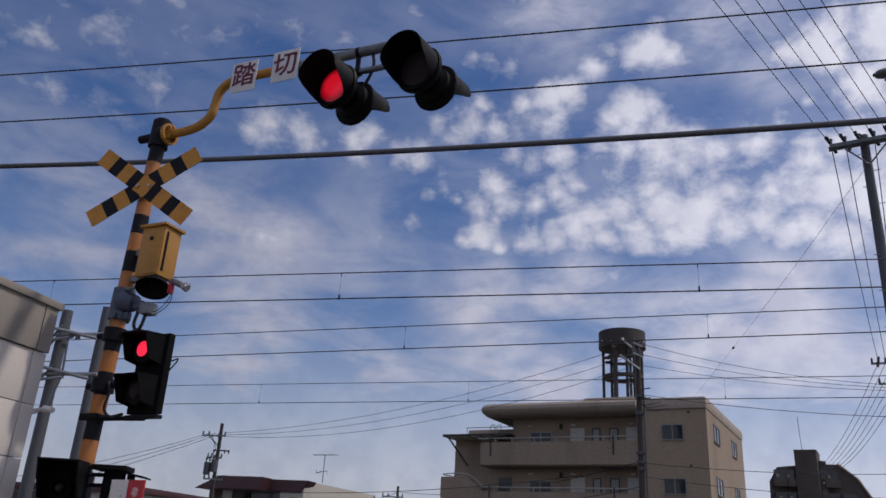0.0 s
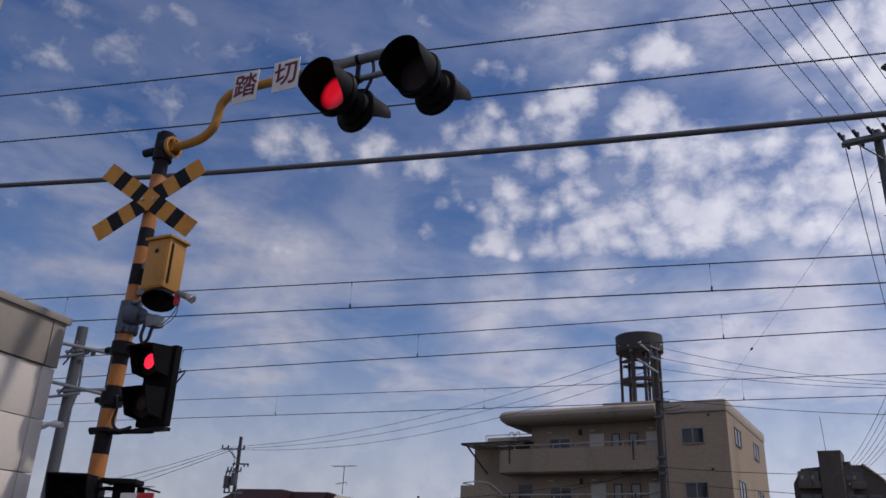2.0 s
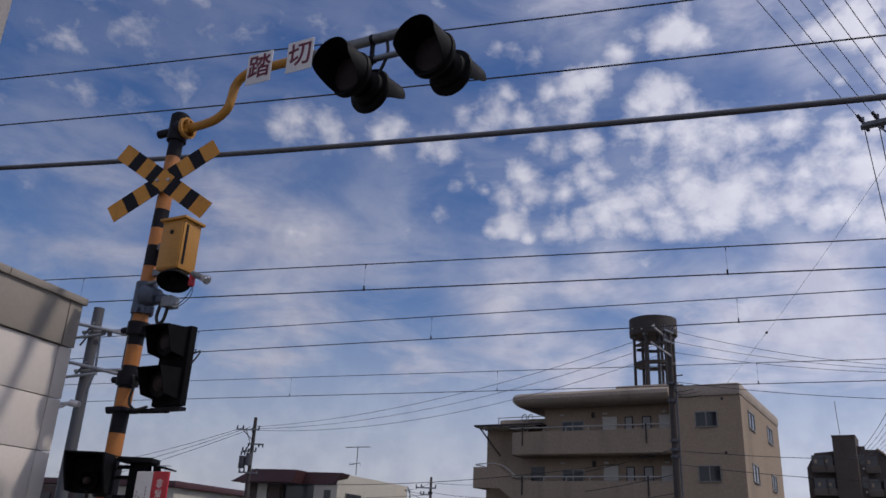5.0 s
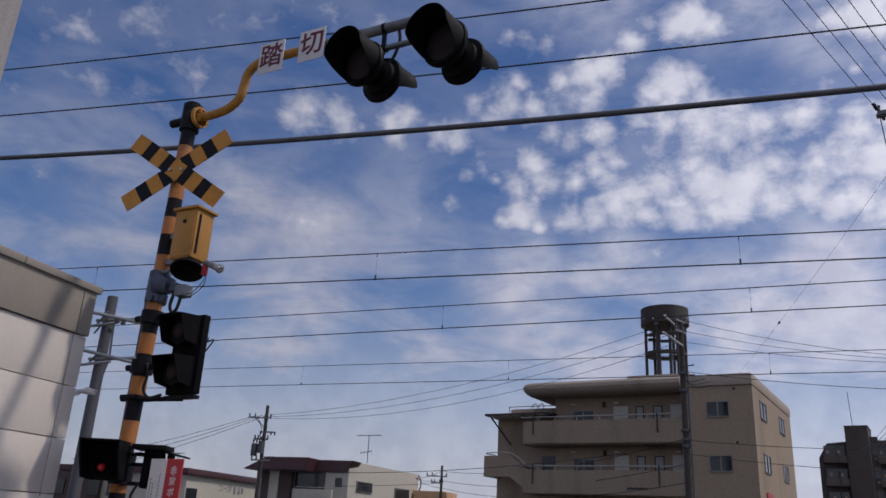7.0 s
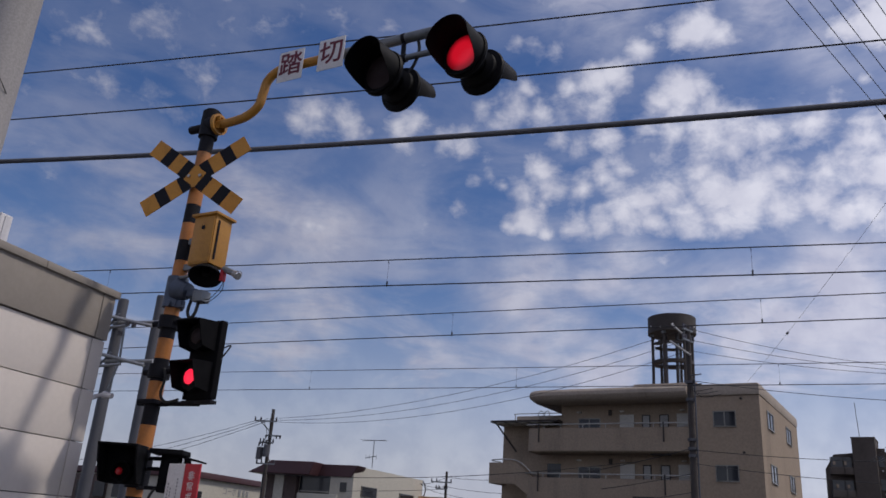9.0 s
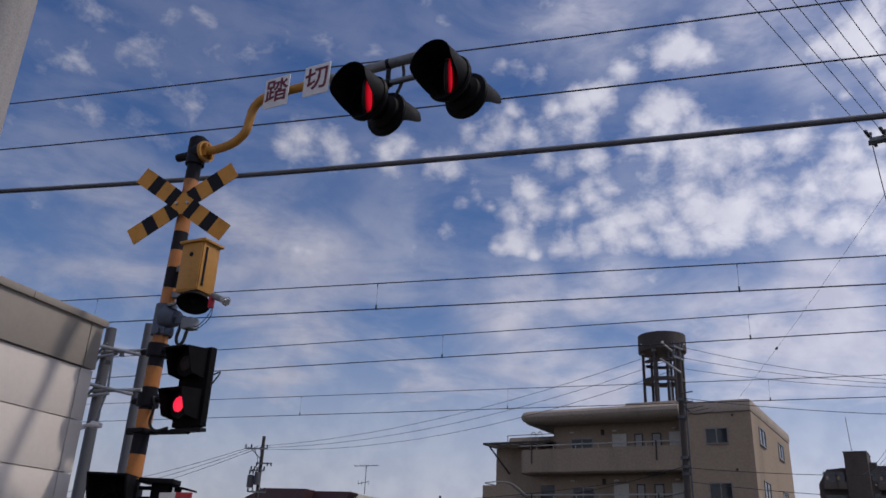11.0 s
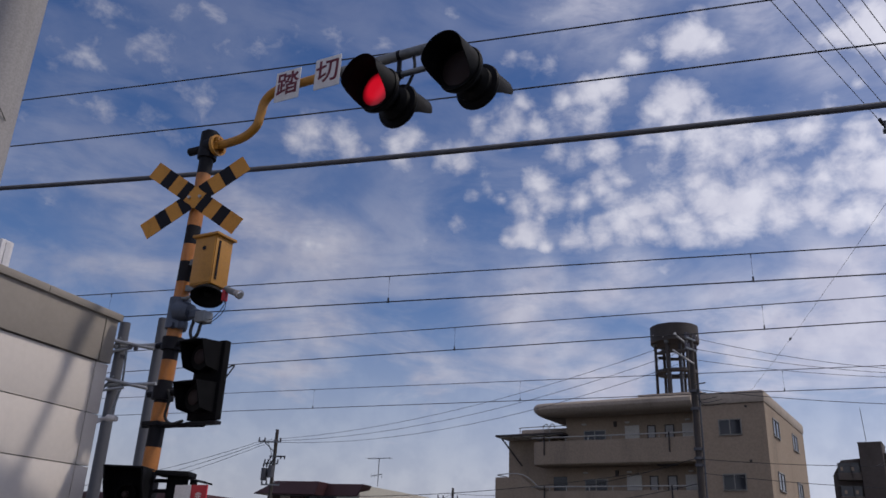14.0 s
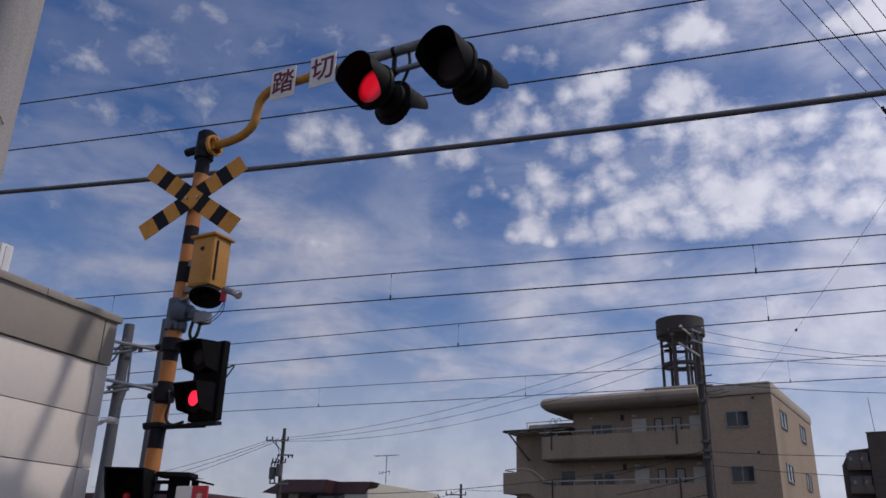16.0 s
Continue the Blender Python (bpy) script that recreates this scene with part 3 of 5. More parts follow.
    for side, tilt in enumerate((34, -34)):
        u = xa * math.cos(radians(tilt)) + UP * math.sin(radians(tilt))
        v = u.cross(xf)
        w = 0.155
        edges = [-0.515, -0.375, -0.270, -0.155, -0.068, 0.068, 0.155, 0.270, 0.375, 0.515]
        off = -0.006 * side
        bm = B()
        box(bm, xc + xf * (off + 0.002), (1.03, 0.003, w), m=axes(u, xf, -v, (0, 0, 0)))
        cb = part("crossbuck_board", bm, STEEL, thing, "crossbuck board striped yellow and black")
        for i, (a, b) in enumerate(zip(edges, edges[1:])):
            bm = B()
            box(bm, xc + xf * (off - 0.0012) + u * (a + b) / 2, (b - a, 0.003, w), m=axes(u, xf, -v, (0, 0, 0)))
            part("stripe", bm, BLACK if i in (1, 3, 5, 7) else YELLOW, cb, "black stripe" if i in (1, 3, 5, 7) else "yellow stripe")
    for k in (-0.05, 0.05):
        bm = B()
        tube(bm, [xc + xa * k - xf * 0.024, xc + xa * k + xf * 0.04], 0.013, 8)
        part("bolt", bm, SILVER, thing, "zinc bolt")
    bm = B()
    box(bm, xc + xf * 0.02, (0.16, 0.03, 0.05), 5)
    part("crossbuck_clamp", bm, STEEL, thing)
    # yellow control cabinet
    bc = on_mast(0.345, -0.06, 3.66)
    bm = B()
    box(bm, bc, (0.225, 0.18, 0.40), -9, bevel=0.006)
    cab = part("cabinet", bm, BOXYEL, thing, "yellow steel sounder cabinet")
    bm = B()
    box(bm, bc + UP * 0.21, (0.265, 0.225, 0.022), -9, bevel=0.005)
    part("cabinet_lid", bm, BOXYEL, cab)
    bm = B()
    box(bm, bc - FX * 0.093, (0.205, 0.008, 0.375), -9, bevel=0.003)
    part("cabinet_door", bm, BOXYEL, cab)
    # shade inside the open seam, drawn as a solid black strip
    bm = B()
    box(bm, bc + AX * 0.115 - FX * 0.055, (0.010, 0.018, 0.32), -9)
    part("seam_shade", bm, BLACK, cab, "black strip for the shade in the open seam")
    bm = B()
    tube(bm, [bc - FX * 0.095 + UP * 0.10 + AX * 0.0, bc - FX * 0.102 + UP * 0.10 + AX * 0.0], 0.018, 14)
    part("lock", bm, BLACK, cab, "dark round lock")
    for z in (3.72, 3.50):
        part("cabinet_bracket", box(B(), on_mast(0.16, 0.0, z), (0.30, 0.05, 0.05), -9), STEEL, thing)
    # bell-shaped loudspeaker under the cabinet, facing the road
    sd = (Vector((0.20, -0.36, -0.90))).normalized()
    lat = sd.cross(UP).normalized()
    up2 = lat.cross(sd)
    sc = on_mast(0.385, -0.09, 3.392)
    bm = B()
    n = 32
    rings = []
    for t, r in ((-0.13, 0.0), (-0.13, 0.040), (-0.075, 0.048), (-0.04, 0.082), (0.01, 0.122), (0.022, 0.129), (0.03, 0.127), (0.026, 0.118), (-0.02, 0.080), (-0.06, 0.045), (-0.06, 0.030), (0.008, 0.026), (0.014, 0.0)):
        rings.append([bm.verts.new(sc + sd * t + lat * (r * math.cos(6.28319 * j / n)) + up2 * (r * math.sin(6.28319 * j / n))) for j in range(n)])
    for a, b in zip(rings, rings[1:]):
        for j in range(n):
            bm.faces.new((a[j], a[(j + 1) % n], b[(j + 1) % n], b[j]))
    bmesh.ops.remove_doubles(bm, verts=bm.verts, dist=0.0005)
    part("loudspeaker", bm, HOODBLK, thing, "dark horn loudspeaker with a round mouth")
    bm = B()
    tube(bm, [sc - sd * 0.085, sc - sd * 0.11, sc - sd * 0.15], 0.058, 20, 0.048)
    part("speaker_neck", bm, SILVER, thing, "pale driver housing")
    bm = B()
    tube(bm, smooth_path([on_mast(0.05, -0.04, 3.41), on_mast(0.18, -0.07, 3.40), sc - sd * 0.10 - AX * 0.04]), 0.014, 8)
    part("speaker_arm", bm, STEEL, thing)
    # spotlight on a stalk
    ls = on_mast(0.535, -0.06, 3.43)
    bm = B()
    ld = (AX * 0.92 - FX * 0.02 - UP * 0.40).normalized()
    tube(bm, [ls, ls + ld * 0.125], 0.024, 16)
    part("spotlight", bm, STEEL, thing, "small grey metal spotlight")
    bm = B()
    tube(bm, [ls + ld * 0.12, ls + ld * 0.17], 0.026, 16, 0.036)
    refl = part("spotlight_reflector", bm, SILVER, thing)
    bm = B()
    tube(bm, [ls + ld * 0.169, ls + ld * 0.176], 0.031, 16, 0.024)
    part("spotlight_glass", bm, CHROME, refl, "small pale glass")
    bm = B()
    box(bm, ls - UP * 0.05, (0.03, 0.04, 0.10), -9, bevel=0.004)
    part("red_terminal", bm, REDSIGN, thing, "small red terminal")
    bm = B()
    tube(bm, smooth_path([ls - UP * 0.05, ls + AX * 0.0 - UP * 0.14, on_mast(0.42, -0.05, 3.20), on_mast(0.30, -0.02, 3.24)]), 0.003, 6)
    tube(bm, smooth_path([ls + UP * 0.0, on_mast(0.52, -0.03, 3.27), on_mast(0.40, -0.05, 3.17), on_mast(0.32, -0.02, 3.22)]), 0.003, 6)
    part("thin_cable", bm, RUBBER, thing)
    # blue-grey bracket, junction box and drip loop
    bm = B()
    tube(bm, [shaft(3.17), shaft(3.42)], 0.082, 20)
    tube(bm, [on_mast(0.05, -0.02, 3.31), on_mast(0.17, -0.02, 3.29)], 0.095, 18, 0.062)
    tube(bm, [on_mast(0.03, -0.09, 3.19), on_mast(0.03, 0.07, 3.19)], 0.03, 12)
    box(bm, on_mast(0.10, -0.02, 3.19), (0.07, 0.05, 0.06), -9, bevel=0.01)
    box(bm, on_mast(0.22, -0.02, 3.27), (0.10, 0.06, 0.06), -9, bevel=0.01)
    part("bracket", bm, BRACKET, thing, "blue-grey cast bracket")
    bm = B()
    box(bm, on_mast(0.32, -0.03, 3.23), (0.10, 0.10, 0.09), -9, bevel=0.012)
    part("junction_box", bm, STEEL, thing)
    bm = B()
    tube(bm, smooth_path([on_mast(0.235, -0.04, 3.22), on_mast(0.225, -0.05, 3.12), on_mast(0.255, -0.05, 3.065), on_mast(0.30, -0.05, 3.09), on_mast(0.315, -0.04, 3.20)]), 0.013, 8)
    part("drip_loop", bm, RUBBER, thing, "black cable loop", 60)
    # two-lamp unit, lamps one over the other
    g = Vector((-0.22, -0.975, 0)).normalized()
    h = Vector((-g.y, g.x, 0))
    rz = math.degrees(math.atan2(h.y, h.x))
    c0 = Vector((-3.568, 5.04, 2.735))
    bm = B()
    box(bm, c0, (0.30, 0.06, 0.59), rz, bevel=0.010)
    unit = part("two_lamp_unit", bm, HOODIN, thing, "black board with two hooded red lamps")
    for z, key in ((2.895, "upper"), (2.59, "lower")):
        c = Vector((c0.x, c0.y, z)) + g * 0.025
        bm = B()
        shell(bm, c, g, [(0.0, 0.105), (0.09, 0.100), (0.09, 0.058), (0.0, 0.0575)], h, 28)
        part("lamp_cup", bm, HOODBLK, unit)
        bm = B()
        # three-sided hood with a sloping lower edge
        for sgn in (-1, 1):
            pts = [(0.0, 0.115), (0.205, 0.098), (0.165, -0.02), (0.14, -0.085), (0.0, -0.105)]
            for k, w in ((0, 0.115), (1, 0.121)):
                vs = [bm.verts.new(c + g * a + UP * b + h * (w * sgn)) for a, b in pts]
                bm.faces.new(vs)
                if k:
                    for j in range(5):
                        bm.faces.new((old[j], old[(j + 1) % 5], vs[(j + 1) % 5], vs[j]))
                old = vs
        top = [bm.verts.new(c + g * a + UP * b + h * w) for a, b in ((0.0, 0.115), (0.205, 0.098), (0.205, 0.104), (0.0, 0.121)) for w in (-0.122, 0.122)]
        for j in range(4):
            p, q = 2 * j, 2 * ((j + 1) % 4)
            bm.faces.new((top[p], top[p + 1], top[q + 1], top[q]))
        bm.faces.new(top[0::2])
        bm.faces.new(top[1::2])
        bmesh.ops.recalc_face_normals(bm, faces=bm.faces)
        part("hood", bm, HOODIN, unit, "black sheet sun hood", 20)
        lens_disc(unit, c + g * 0.088, g, 0.057, key, LEDB)
    bm = B()
    box(bm, c0 - UP * 0.315, (0.31, 0.06, 0.025), rz)
    tube(bm, [shaft(2.42) - AX * 0.15, MAST + Vector((0.44, -0.06, 2.41))], 0.018, 10)
    box(bm, shaft(2.425), (0.17, 0.17, 0.035), -9, bevel=0.01)
    part("lower_bracket", bm, BLACK, thing)
    for z in (3.05, 2.66):
        bm = B()
        tube(bm, [shaft(z - 0.05), shaft(z + 0.05)], 0.084, 18)
        tube(bm, [on_mast(-0.16, 0, z), on_mast(0.30, -0.02, z)], 0.025, 10)
        part("lamp_clamp", bm, BLACK, thing)
    bm = B()
    tube(bm, smooth_path([on_mast(0.07, -0.03, 2.68), on_mast(0.12, -0.05, 2.60), on_mast(0.10, -0.05, 2.48), on_mast(0.16, -0.04, 2.42), on_mast(0.26, -0.02, 2.44)]), 0.011, 8)
    part("unit_cable", bm, RUBBER, thing, "black cable", 60)
    bm = B()
    tube(bm, smooth_path([c0 + h * 0.145 - g * 0.01 + UP * 0.00, c0 + h * 0.19 - g * 0.05 + UP * 0.11, c0 + h * 0.13 - g * 0.045 + UP * 0.10]), 0.006, 6)
    part("back_cable", bm, RUBBER, thing)
    # lower pair for the footway: one unit to each side
    q = Vector((0.32, -0.95, 0)).normalized()
    qh = Vector((-q.y, q.x, 0))
    qz = math.degrees(math.atan2(qh.y, qh.x))
    c = on_mast(0.125, -0.26, 1.935)
    bm = B()
    box(bm, c, (0.255, 0.10, 0.25), qz, bevel=0.012)
    fu = part("side_lamp_unit", bm, HOODIN, thing, "black hooded lamp unit near the ground")
    bm = B()
    box(bm, c + q * 0.12 + UP * 0.131, (0.275, 0.24, 0.012), qz, bevel=0.004)
    for k in (-1, 1):
        vs = [bm.verts.new(c + q * a + UP * b + qh * (k * w)) for w in (0.124, 0.136) for a, b in ((0.04, 0.128), (0.235, 0.128), (0.20, 0.02), (0.12, -0.115), (0.04, -0.12))]
        bm.faces.new(vs[:5])
        bm.faces.new(vs[5:])
        for e in range(5):
            bm.faces.new((vs[e], vs[(e + 1) % 5], vs[5 + (e + 1) % 5], vs[5 + e]))
    part("hood", bm, HOODBLK, fu)
    bm = B()
    shell(bm, c + q * 0.05 - UP * 0.045, q, [(0.0, 0.075), (0.06, 0.07), (0.06, 0.062), (0.0, 0.06)], qh, 24)
    part("lamp_cup", bm, HOODIN, fu)
    lens_disc(fu, c + q * 0.112 - UP * 0.045, q, 0.024, "foot", LEDD)
    # the unit for the other direction, seen from behind
    c = on_mast(0.385, -0.10, 1.90)
    bm = B()
    box(bm, c, (0.13, 0.09, 0.26), qz, bevel=0.012)
    bu = part("side_lamp_unit", bm, HOODIN, thing, "black hooded lamp unit seen from behind")
    bm = B()
    box(bm, c + UP * 0.145 - qh * 0.02, (0.24, 0.20, 0.035), qz, bevel=0.006)
    box(bm, c + UP * 0.11 + qh * 0.13 - q * 0.05, (0.15, 0.22, 0.012), m=Matrix.Rotation(radians(qz), 4, "Z") @ Matrix.Rotation(radians(10), 4, "Y"))
    box(bm, c + UP * 0.06 + qh * 0.09 - q * 0.08, (0.012, 0.14, 0.12), qz)
    part("hood", bm, HOODBLK, bu)
    for z in (2.00, 1.93, 1.80):
        part("side_bracket", tube(B(), [shaft(z), on_mast(0.22, -0.14, z), on_mast(0.36, -0.10, z)], 0.014, 8), BLACK, thing)
    bm = B()
    tube(bm, [shaft(1.80), shaft(2.03)], 0.085, 18)
    box(bm, on_mast(0.05, -0.12, 1.93), (0.08, 0.20, 0.05), -9)
    part("side_clamp", bm, BLACK, thing)
    bm = B()
    tube(bm, smooth_path([on_mast(0.33, -0.16, 1.80), on_mast(0.30, -0.18, 1.70), on_mast(0.33, -0.16, 1.55), on_mast(0.20, -0.12, 1.40)]), 0.010, 8)
    part("unit_cable", bm, RUBBER, thing, "black cable", 60)
    return thing


build_mast()


def build_button_sign():
    """White and red instruction board beside the mast."""
    an = -12
    u = Vector((math.cos(radians(an)), math.sin(radians(an)), 0))
    n = Vector((u.y, -u.x, 0))
    c = Vector((-3.285, 4.62, 1.59))
    thing = root("emergency_button_sign", (c.x, c.y, 0), "white and red emergency button sign on a thin grey post", "sign")
    bm = B()
    tube(bm, [(c.x - n.x * 0.03, c.y - n.y * 0.03, 0), (c.x - n.x * 0.03, c.y - n.y * 0.03, 1.92)], 0.02, 10)
    part("post", bm, STEEL, thing)
    bm = B()
    box(bm, c - u * 0.075, (0.15, 0.012, 0.72), an, bevel=0.003)
    left = part("white_panel", bm, WHITE, thing, "white panel with small vertical print")
    bm = B()
    box(bm, c + u * 0.073, (0.142, 0.012, 0.72), an, bevel=0.003)
    right = part("red_panel", bm, REDSIGN, thing, "red panel with white characters")
    for i, (dx, top, ln) in enumerate(((-0.045, 0.26, 0.3), (-0.10, 0.20, 0.34), (-0.125, 0.23, 0.2))):
        bm = B()
        for k in range(int(ln / 0.022)):
            box(bm, c + u * dx + n * 0.0065 + UP * (top - k * 0.022), (0.010, 0.002, 0.014), an)
        part("print_line", bm, GREYINK, left)
    for i, ch in enumerate("非常ボタン"):
        lettering("character", ch, 0.062, axes(u, UP, n, c + u * 0.073 + n * 0.0062 + UP * (0.280 - 0.066 * i)), WHITE, right)


build_button_sign()


# ---- equipment hut ----
def build_hut():
    x, y1, y0, top = -4.36, 4.84, -6.0, 3.24
    thing = root("equipment_hut", (x - 2.0, 0, 0), "flat-roofed equipment hut with white wall panels and grey fascia", "hut", kind="structure")
    bm = B()
    box(bm, (x - 2.02, (y0 + y1) / 2 - 0.02, 1.58), (3.98, y1 - y0 - 0.06, 3.16))
    part("core_wall", bm, JOINT, thing)
    zs = [2.84, 2.46, 2.085, 1.705, 1.32, 0.94, 0.56, 0.2]
    corner = y1 - 0.13
    for a, b in zip(zs, zs[1:]):
        bm = B()
        box(bm, (x - 0.006, (y0 + corner) / 2 - 0.004, (a + b) / 2), (0.03, corner - y0, a - b - 0.007), bevel=0.002)
        part("panel", bm, PANEL, thing)
        bm = B()
        box(bm, (x - 0.006, (corner + y1) / 2 + 0.004, (a + b) / 2), (0.03, y1 - corner - 0.004, a - b - 0.007), bevel=0.002)
        part("corner_panel", bm, PANEL, thing)
    bm = B()
    box(bm, (x + 0.004, (y0 + corner) / 2 - 0.004, 3.013), (0.05, corner - y0, 0.336), bevel=0.004)
    part("fascia", bm, FASCIA, thing, "grey metal fascia")
    bm = B()
    box(bm, (x + 0.004, (corner + y1) / 2 + 0.004, 3.013), (0.05, y1 - corner - 0.004, 0.336), bevel=0.004)
    part("fascia_corner", bm, FASCIA, thing)
    for a, b in ((y0, 4.10), (4.104, y1 + 0.03)):
        bm = B()
        box(bm, (x - 0.03, (a + b) / 2, 3.208), (0.16, b - a, 0.055), bevel=0.008)
        part("coping", bm, FASCIA, thing, "folded metal coping")
    bm = B()
    box(bm, (x - 2.05, (y0 + y1) / 2, 3.18), (3.85, y1 - y0 - 0.1, 0.04))
    part("roof", bm, FASCIA, thing)
    bm = B()
    box(bm, (x - 2.0, y1 - 0.02, 1.6), (3.9, 0.03, 3.1))
    part("end_wall", bm, PANEL, thing)
    # small wall lamp and roof vent
    bm = B()
    tube(bm, [(x - 0.03, 4.90, 2.435), (x + 0.04, 4.90, 2.445), (x + 0.075, 4.90, 2.45)], 0.014, 10)
    tube(bm, [(x + 0.05, 4.90, 2.447), (x + 0.13, 4.90, 2.437)], 0.027, 12, 0.020)
    tube(bm, [(x - 0.02, 4.83, 2.40), (x - 0.02, 4.91, 2.43)], 0.014, 8)
    part("wall_lamp", bm, WHITE, thing, "small white lamp at the corner")


build_hut()

bm = B()
box(bm, (-6.50, 5.5, 2.15), (0.14, 0.14, 4.3), bevel=0.01)
box(bm, (-6.425, 5.5, 2.14), (0.015, 0.05, 4.28))
single("white_duct", bm, WHITE, "white painted vertical duct behind the hut", "duct")


# ---- poles along the line ----
def build_round_pole(name, at, h, r, r_top, material, label, category):
    thing = root(name, at, label, category)
    bm = B()
    x, y, _ = at
    tube(bm, [(x, y, h * i / 6) for i in range(7)], r, 22, r_top)
    part("shaft", bm, material, thing)
    return thing


cp = build_round_pole("concrete_pole", (-7.38, 5.68, 0), 12.0, 0.28, 0.24, CONCPOLE, "pale concrete utility pole beside the hut", "utility pole")
bm = B()
tube(bm, smooth_path([(-7.24, 5.45, 6.12), (-7.17, 5.50, 6.05), (-7.12, 5.58, 5.93), (-7.11, 5.66, 5.84)]), 0.006, 6)
part("strap_wire", bm, RUBBER, cp, "thin black wire")

# two masts joined by brackets
m1 = build_round_pole("line_mast", (-11.5, 13.1, 0), 5.86, 0.125, 0.105, GREYPOLE, "grey round line mast with steel brackets", "mast")
m2 = build_round_pole("line_mast", (-10.55, 13.1, 0), 5.90, 0.125, 0.105, GREYPOLE, "grey round line mast with steel brackets", "mast")
for z, k in ((5.35, 0.0), (4.55, 0.02)):
    for pts, r in (([(-12.0, 12.9, z + 0.18), (-11.5, 12.9, z + 0.08), (-10.55, 12.95, z - 0.12)], 0.035), ([(-11.7, 13.0, z - 0.02), (-10.4, 13.0, z - 0.02)], 0.035), ([(-11.9, 12.92, z - 0.16), (-11.1, 12.92, z - 0.1)], 0.03)):
        bm = B()
        tube(bm, pts, r, 8)
        part("bracket_bar", bm, SILVER, m1, "galvanised bracket bar")
bm = B()
for z in (5.2, 4.4, 5.05):
    tube(bm, [(-11.66, 12.95, z), (-11.4, 12.93, z + 0.3)], 0.02, 6)
tube(bm, [(-11.3, 12.93, 3.9), (-11.15, 12.93, 4.5), (-11.2, 12.93, 5.3)], 0.022, 6)
part("brace", bm, STEEL, m1)
for x, z in ((-11.1, 5.32), (-10.95, 5.28), (-11.25, 5.12)):
    bm = B()
    for j in range(3):
        tube(bm, [(x, 12.9, z - 0.03 * j), (x, 12.9, z - 0.03 * j - 0.015)], 0.05, 10)
    part("insulator", bm, CERAMIC, m1)


# ---- overhead lines of the railway ----
def build_overhead(p0, p1, rise, hangers, zc, sagging):
    """Contact wire with the messenger wire over it and thin hangers."""
    a, b = Vector((*p0, zc[0])), Vector((*p1, zc[1]))
    d = (b - a).normalized()
    a2, b2 = a - d * 30, b + d * 25
    thing = root("overhead_line", a2, "railway overhead contact line with messenger wire and hangers", "overhead line", "overhead lines")
    bm = B()
    tube(bm, [a2.lerp(b2, i / 8) for i in range(9)], 0.009, 6)
    part("contact_wire", bm, WIRE, thing)
    za, zb = rise
    bm = B()
    u0, u1 = a + UP * za, b + UP * zb
    pts = [u0.lerp(u1, t) - UP * (sagging * 4 * t * (1 - t)) for t in [i / 20 for i in range(-40, 61)]] if sagging else [u0 + (u1 - u0) * t for t in (-2.0, -1.0, 0.0, 1.0, 2.0, 3.0)]
    tube(bm, pts, 0.008, 6)
    part("messenger_wire", bm, WIRE, thing)
    for x in hangers:
        t = (x - a.x) / (b.x - a.x)
        low, high = a.lerp(b, t), u0.lerp(u1, t)
        bm = B()
        tube(bm, [low, high], 0.0018, 5)
        box(bm, low + UP * 0.025, (0.022, 0.014, 0.075))
        box(bm, high - UP * 0.03, (0.010, 0.008, 0.05))
        part("hanger", bm, WIRE, thing)


build_overhead((-7.2, 10.25), (2.85, 10.25), (0.41, 0.365), (-9.4, -4.37, 0.64, 5.65), (5.03, 4.975), 0.0)
build_overhead((-9.15, 13.87), (3.4, 12.72), (0.445, 0.385), (-9.6, -4.35, 0.9, 6.0), (5.08, 5.085), 0.0)
build_overhead((-10.2, 19.28), (4.56, 17.75), (0.505, 0.44), (-10.2, -4.33, 1.52, 7.2), (5.15, 5.09), 0.0)


def line(name, pts, r, material, label, category="cable", group=""):
    bm = B()
    tube(bm, pts, r, 6)
    return single(name, bm, material, label, category, group, angle=80)


def hung(a, b, c):
    """A parabola through three points given as (x, z), at y = 8, run out on both sides."""
    k = np.polyfit([a[0], b[0], c[0]], [a[1], b[1], c[1]], 2)
    return [(x, 8.0, float(np.polyval(k, x))) for x in np.linspace(-28, 22, 40)]


line("aerial_cable", hung((-8.72, 6.35), (-3.0, 6.12), (2.45, 6.045)), 0.034, CABLE, "thick grey sheathed aerial cable above the crossing", group="cables along the line")
line("feeder_wire", hung((-9.19, 7.9), (-2.4, 7.635), (2.65, 7.52)), 0.0095, WIRE, "thin dark feeder wire high above the crossing", group="cables along the line")
line("feeder_wire", hung((-8.94, 7.08), (-2.01, 6.85), (2.55, 6.77)), 0.0095, WIRE, "thin dark feeder wire high above the crossing", group="cables along the line")


# ---- utility poles and wires beside the road ----
def crossarm(bm, c, d, length, n, drop=0.0):
    d = Vector(d).normalized()
    rz = math.degrees(math.atan2(d.y, d.x))
    box(bm, c, (length, 0.09, 0.10), rz)


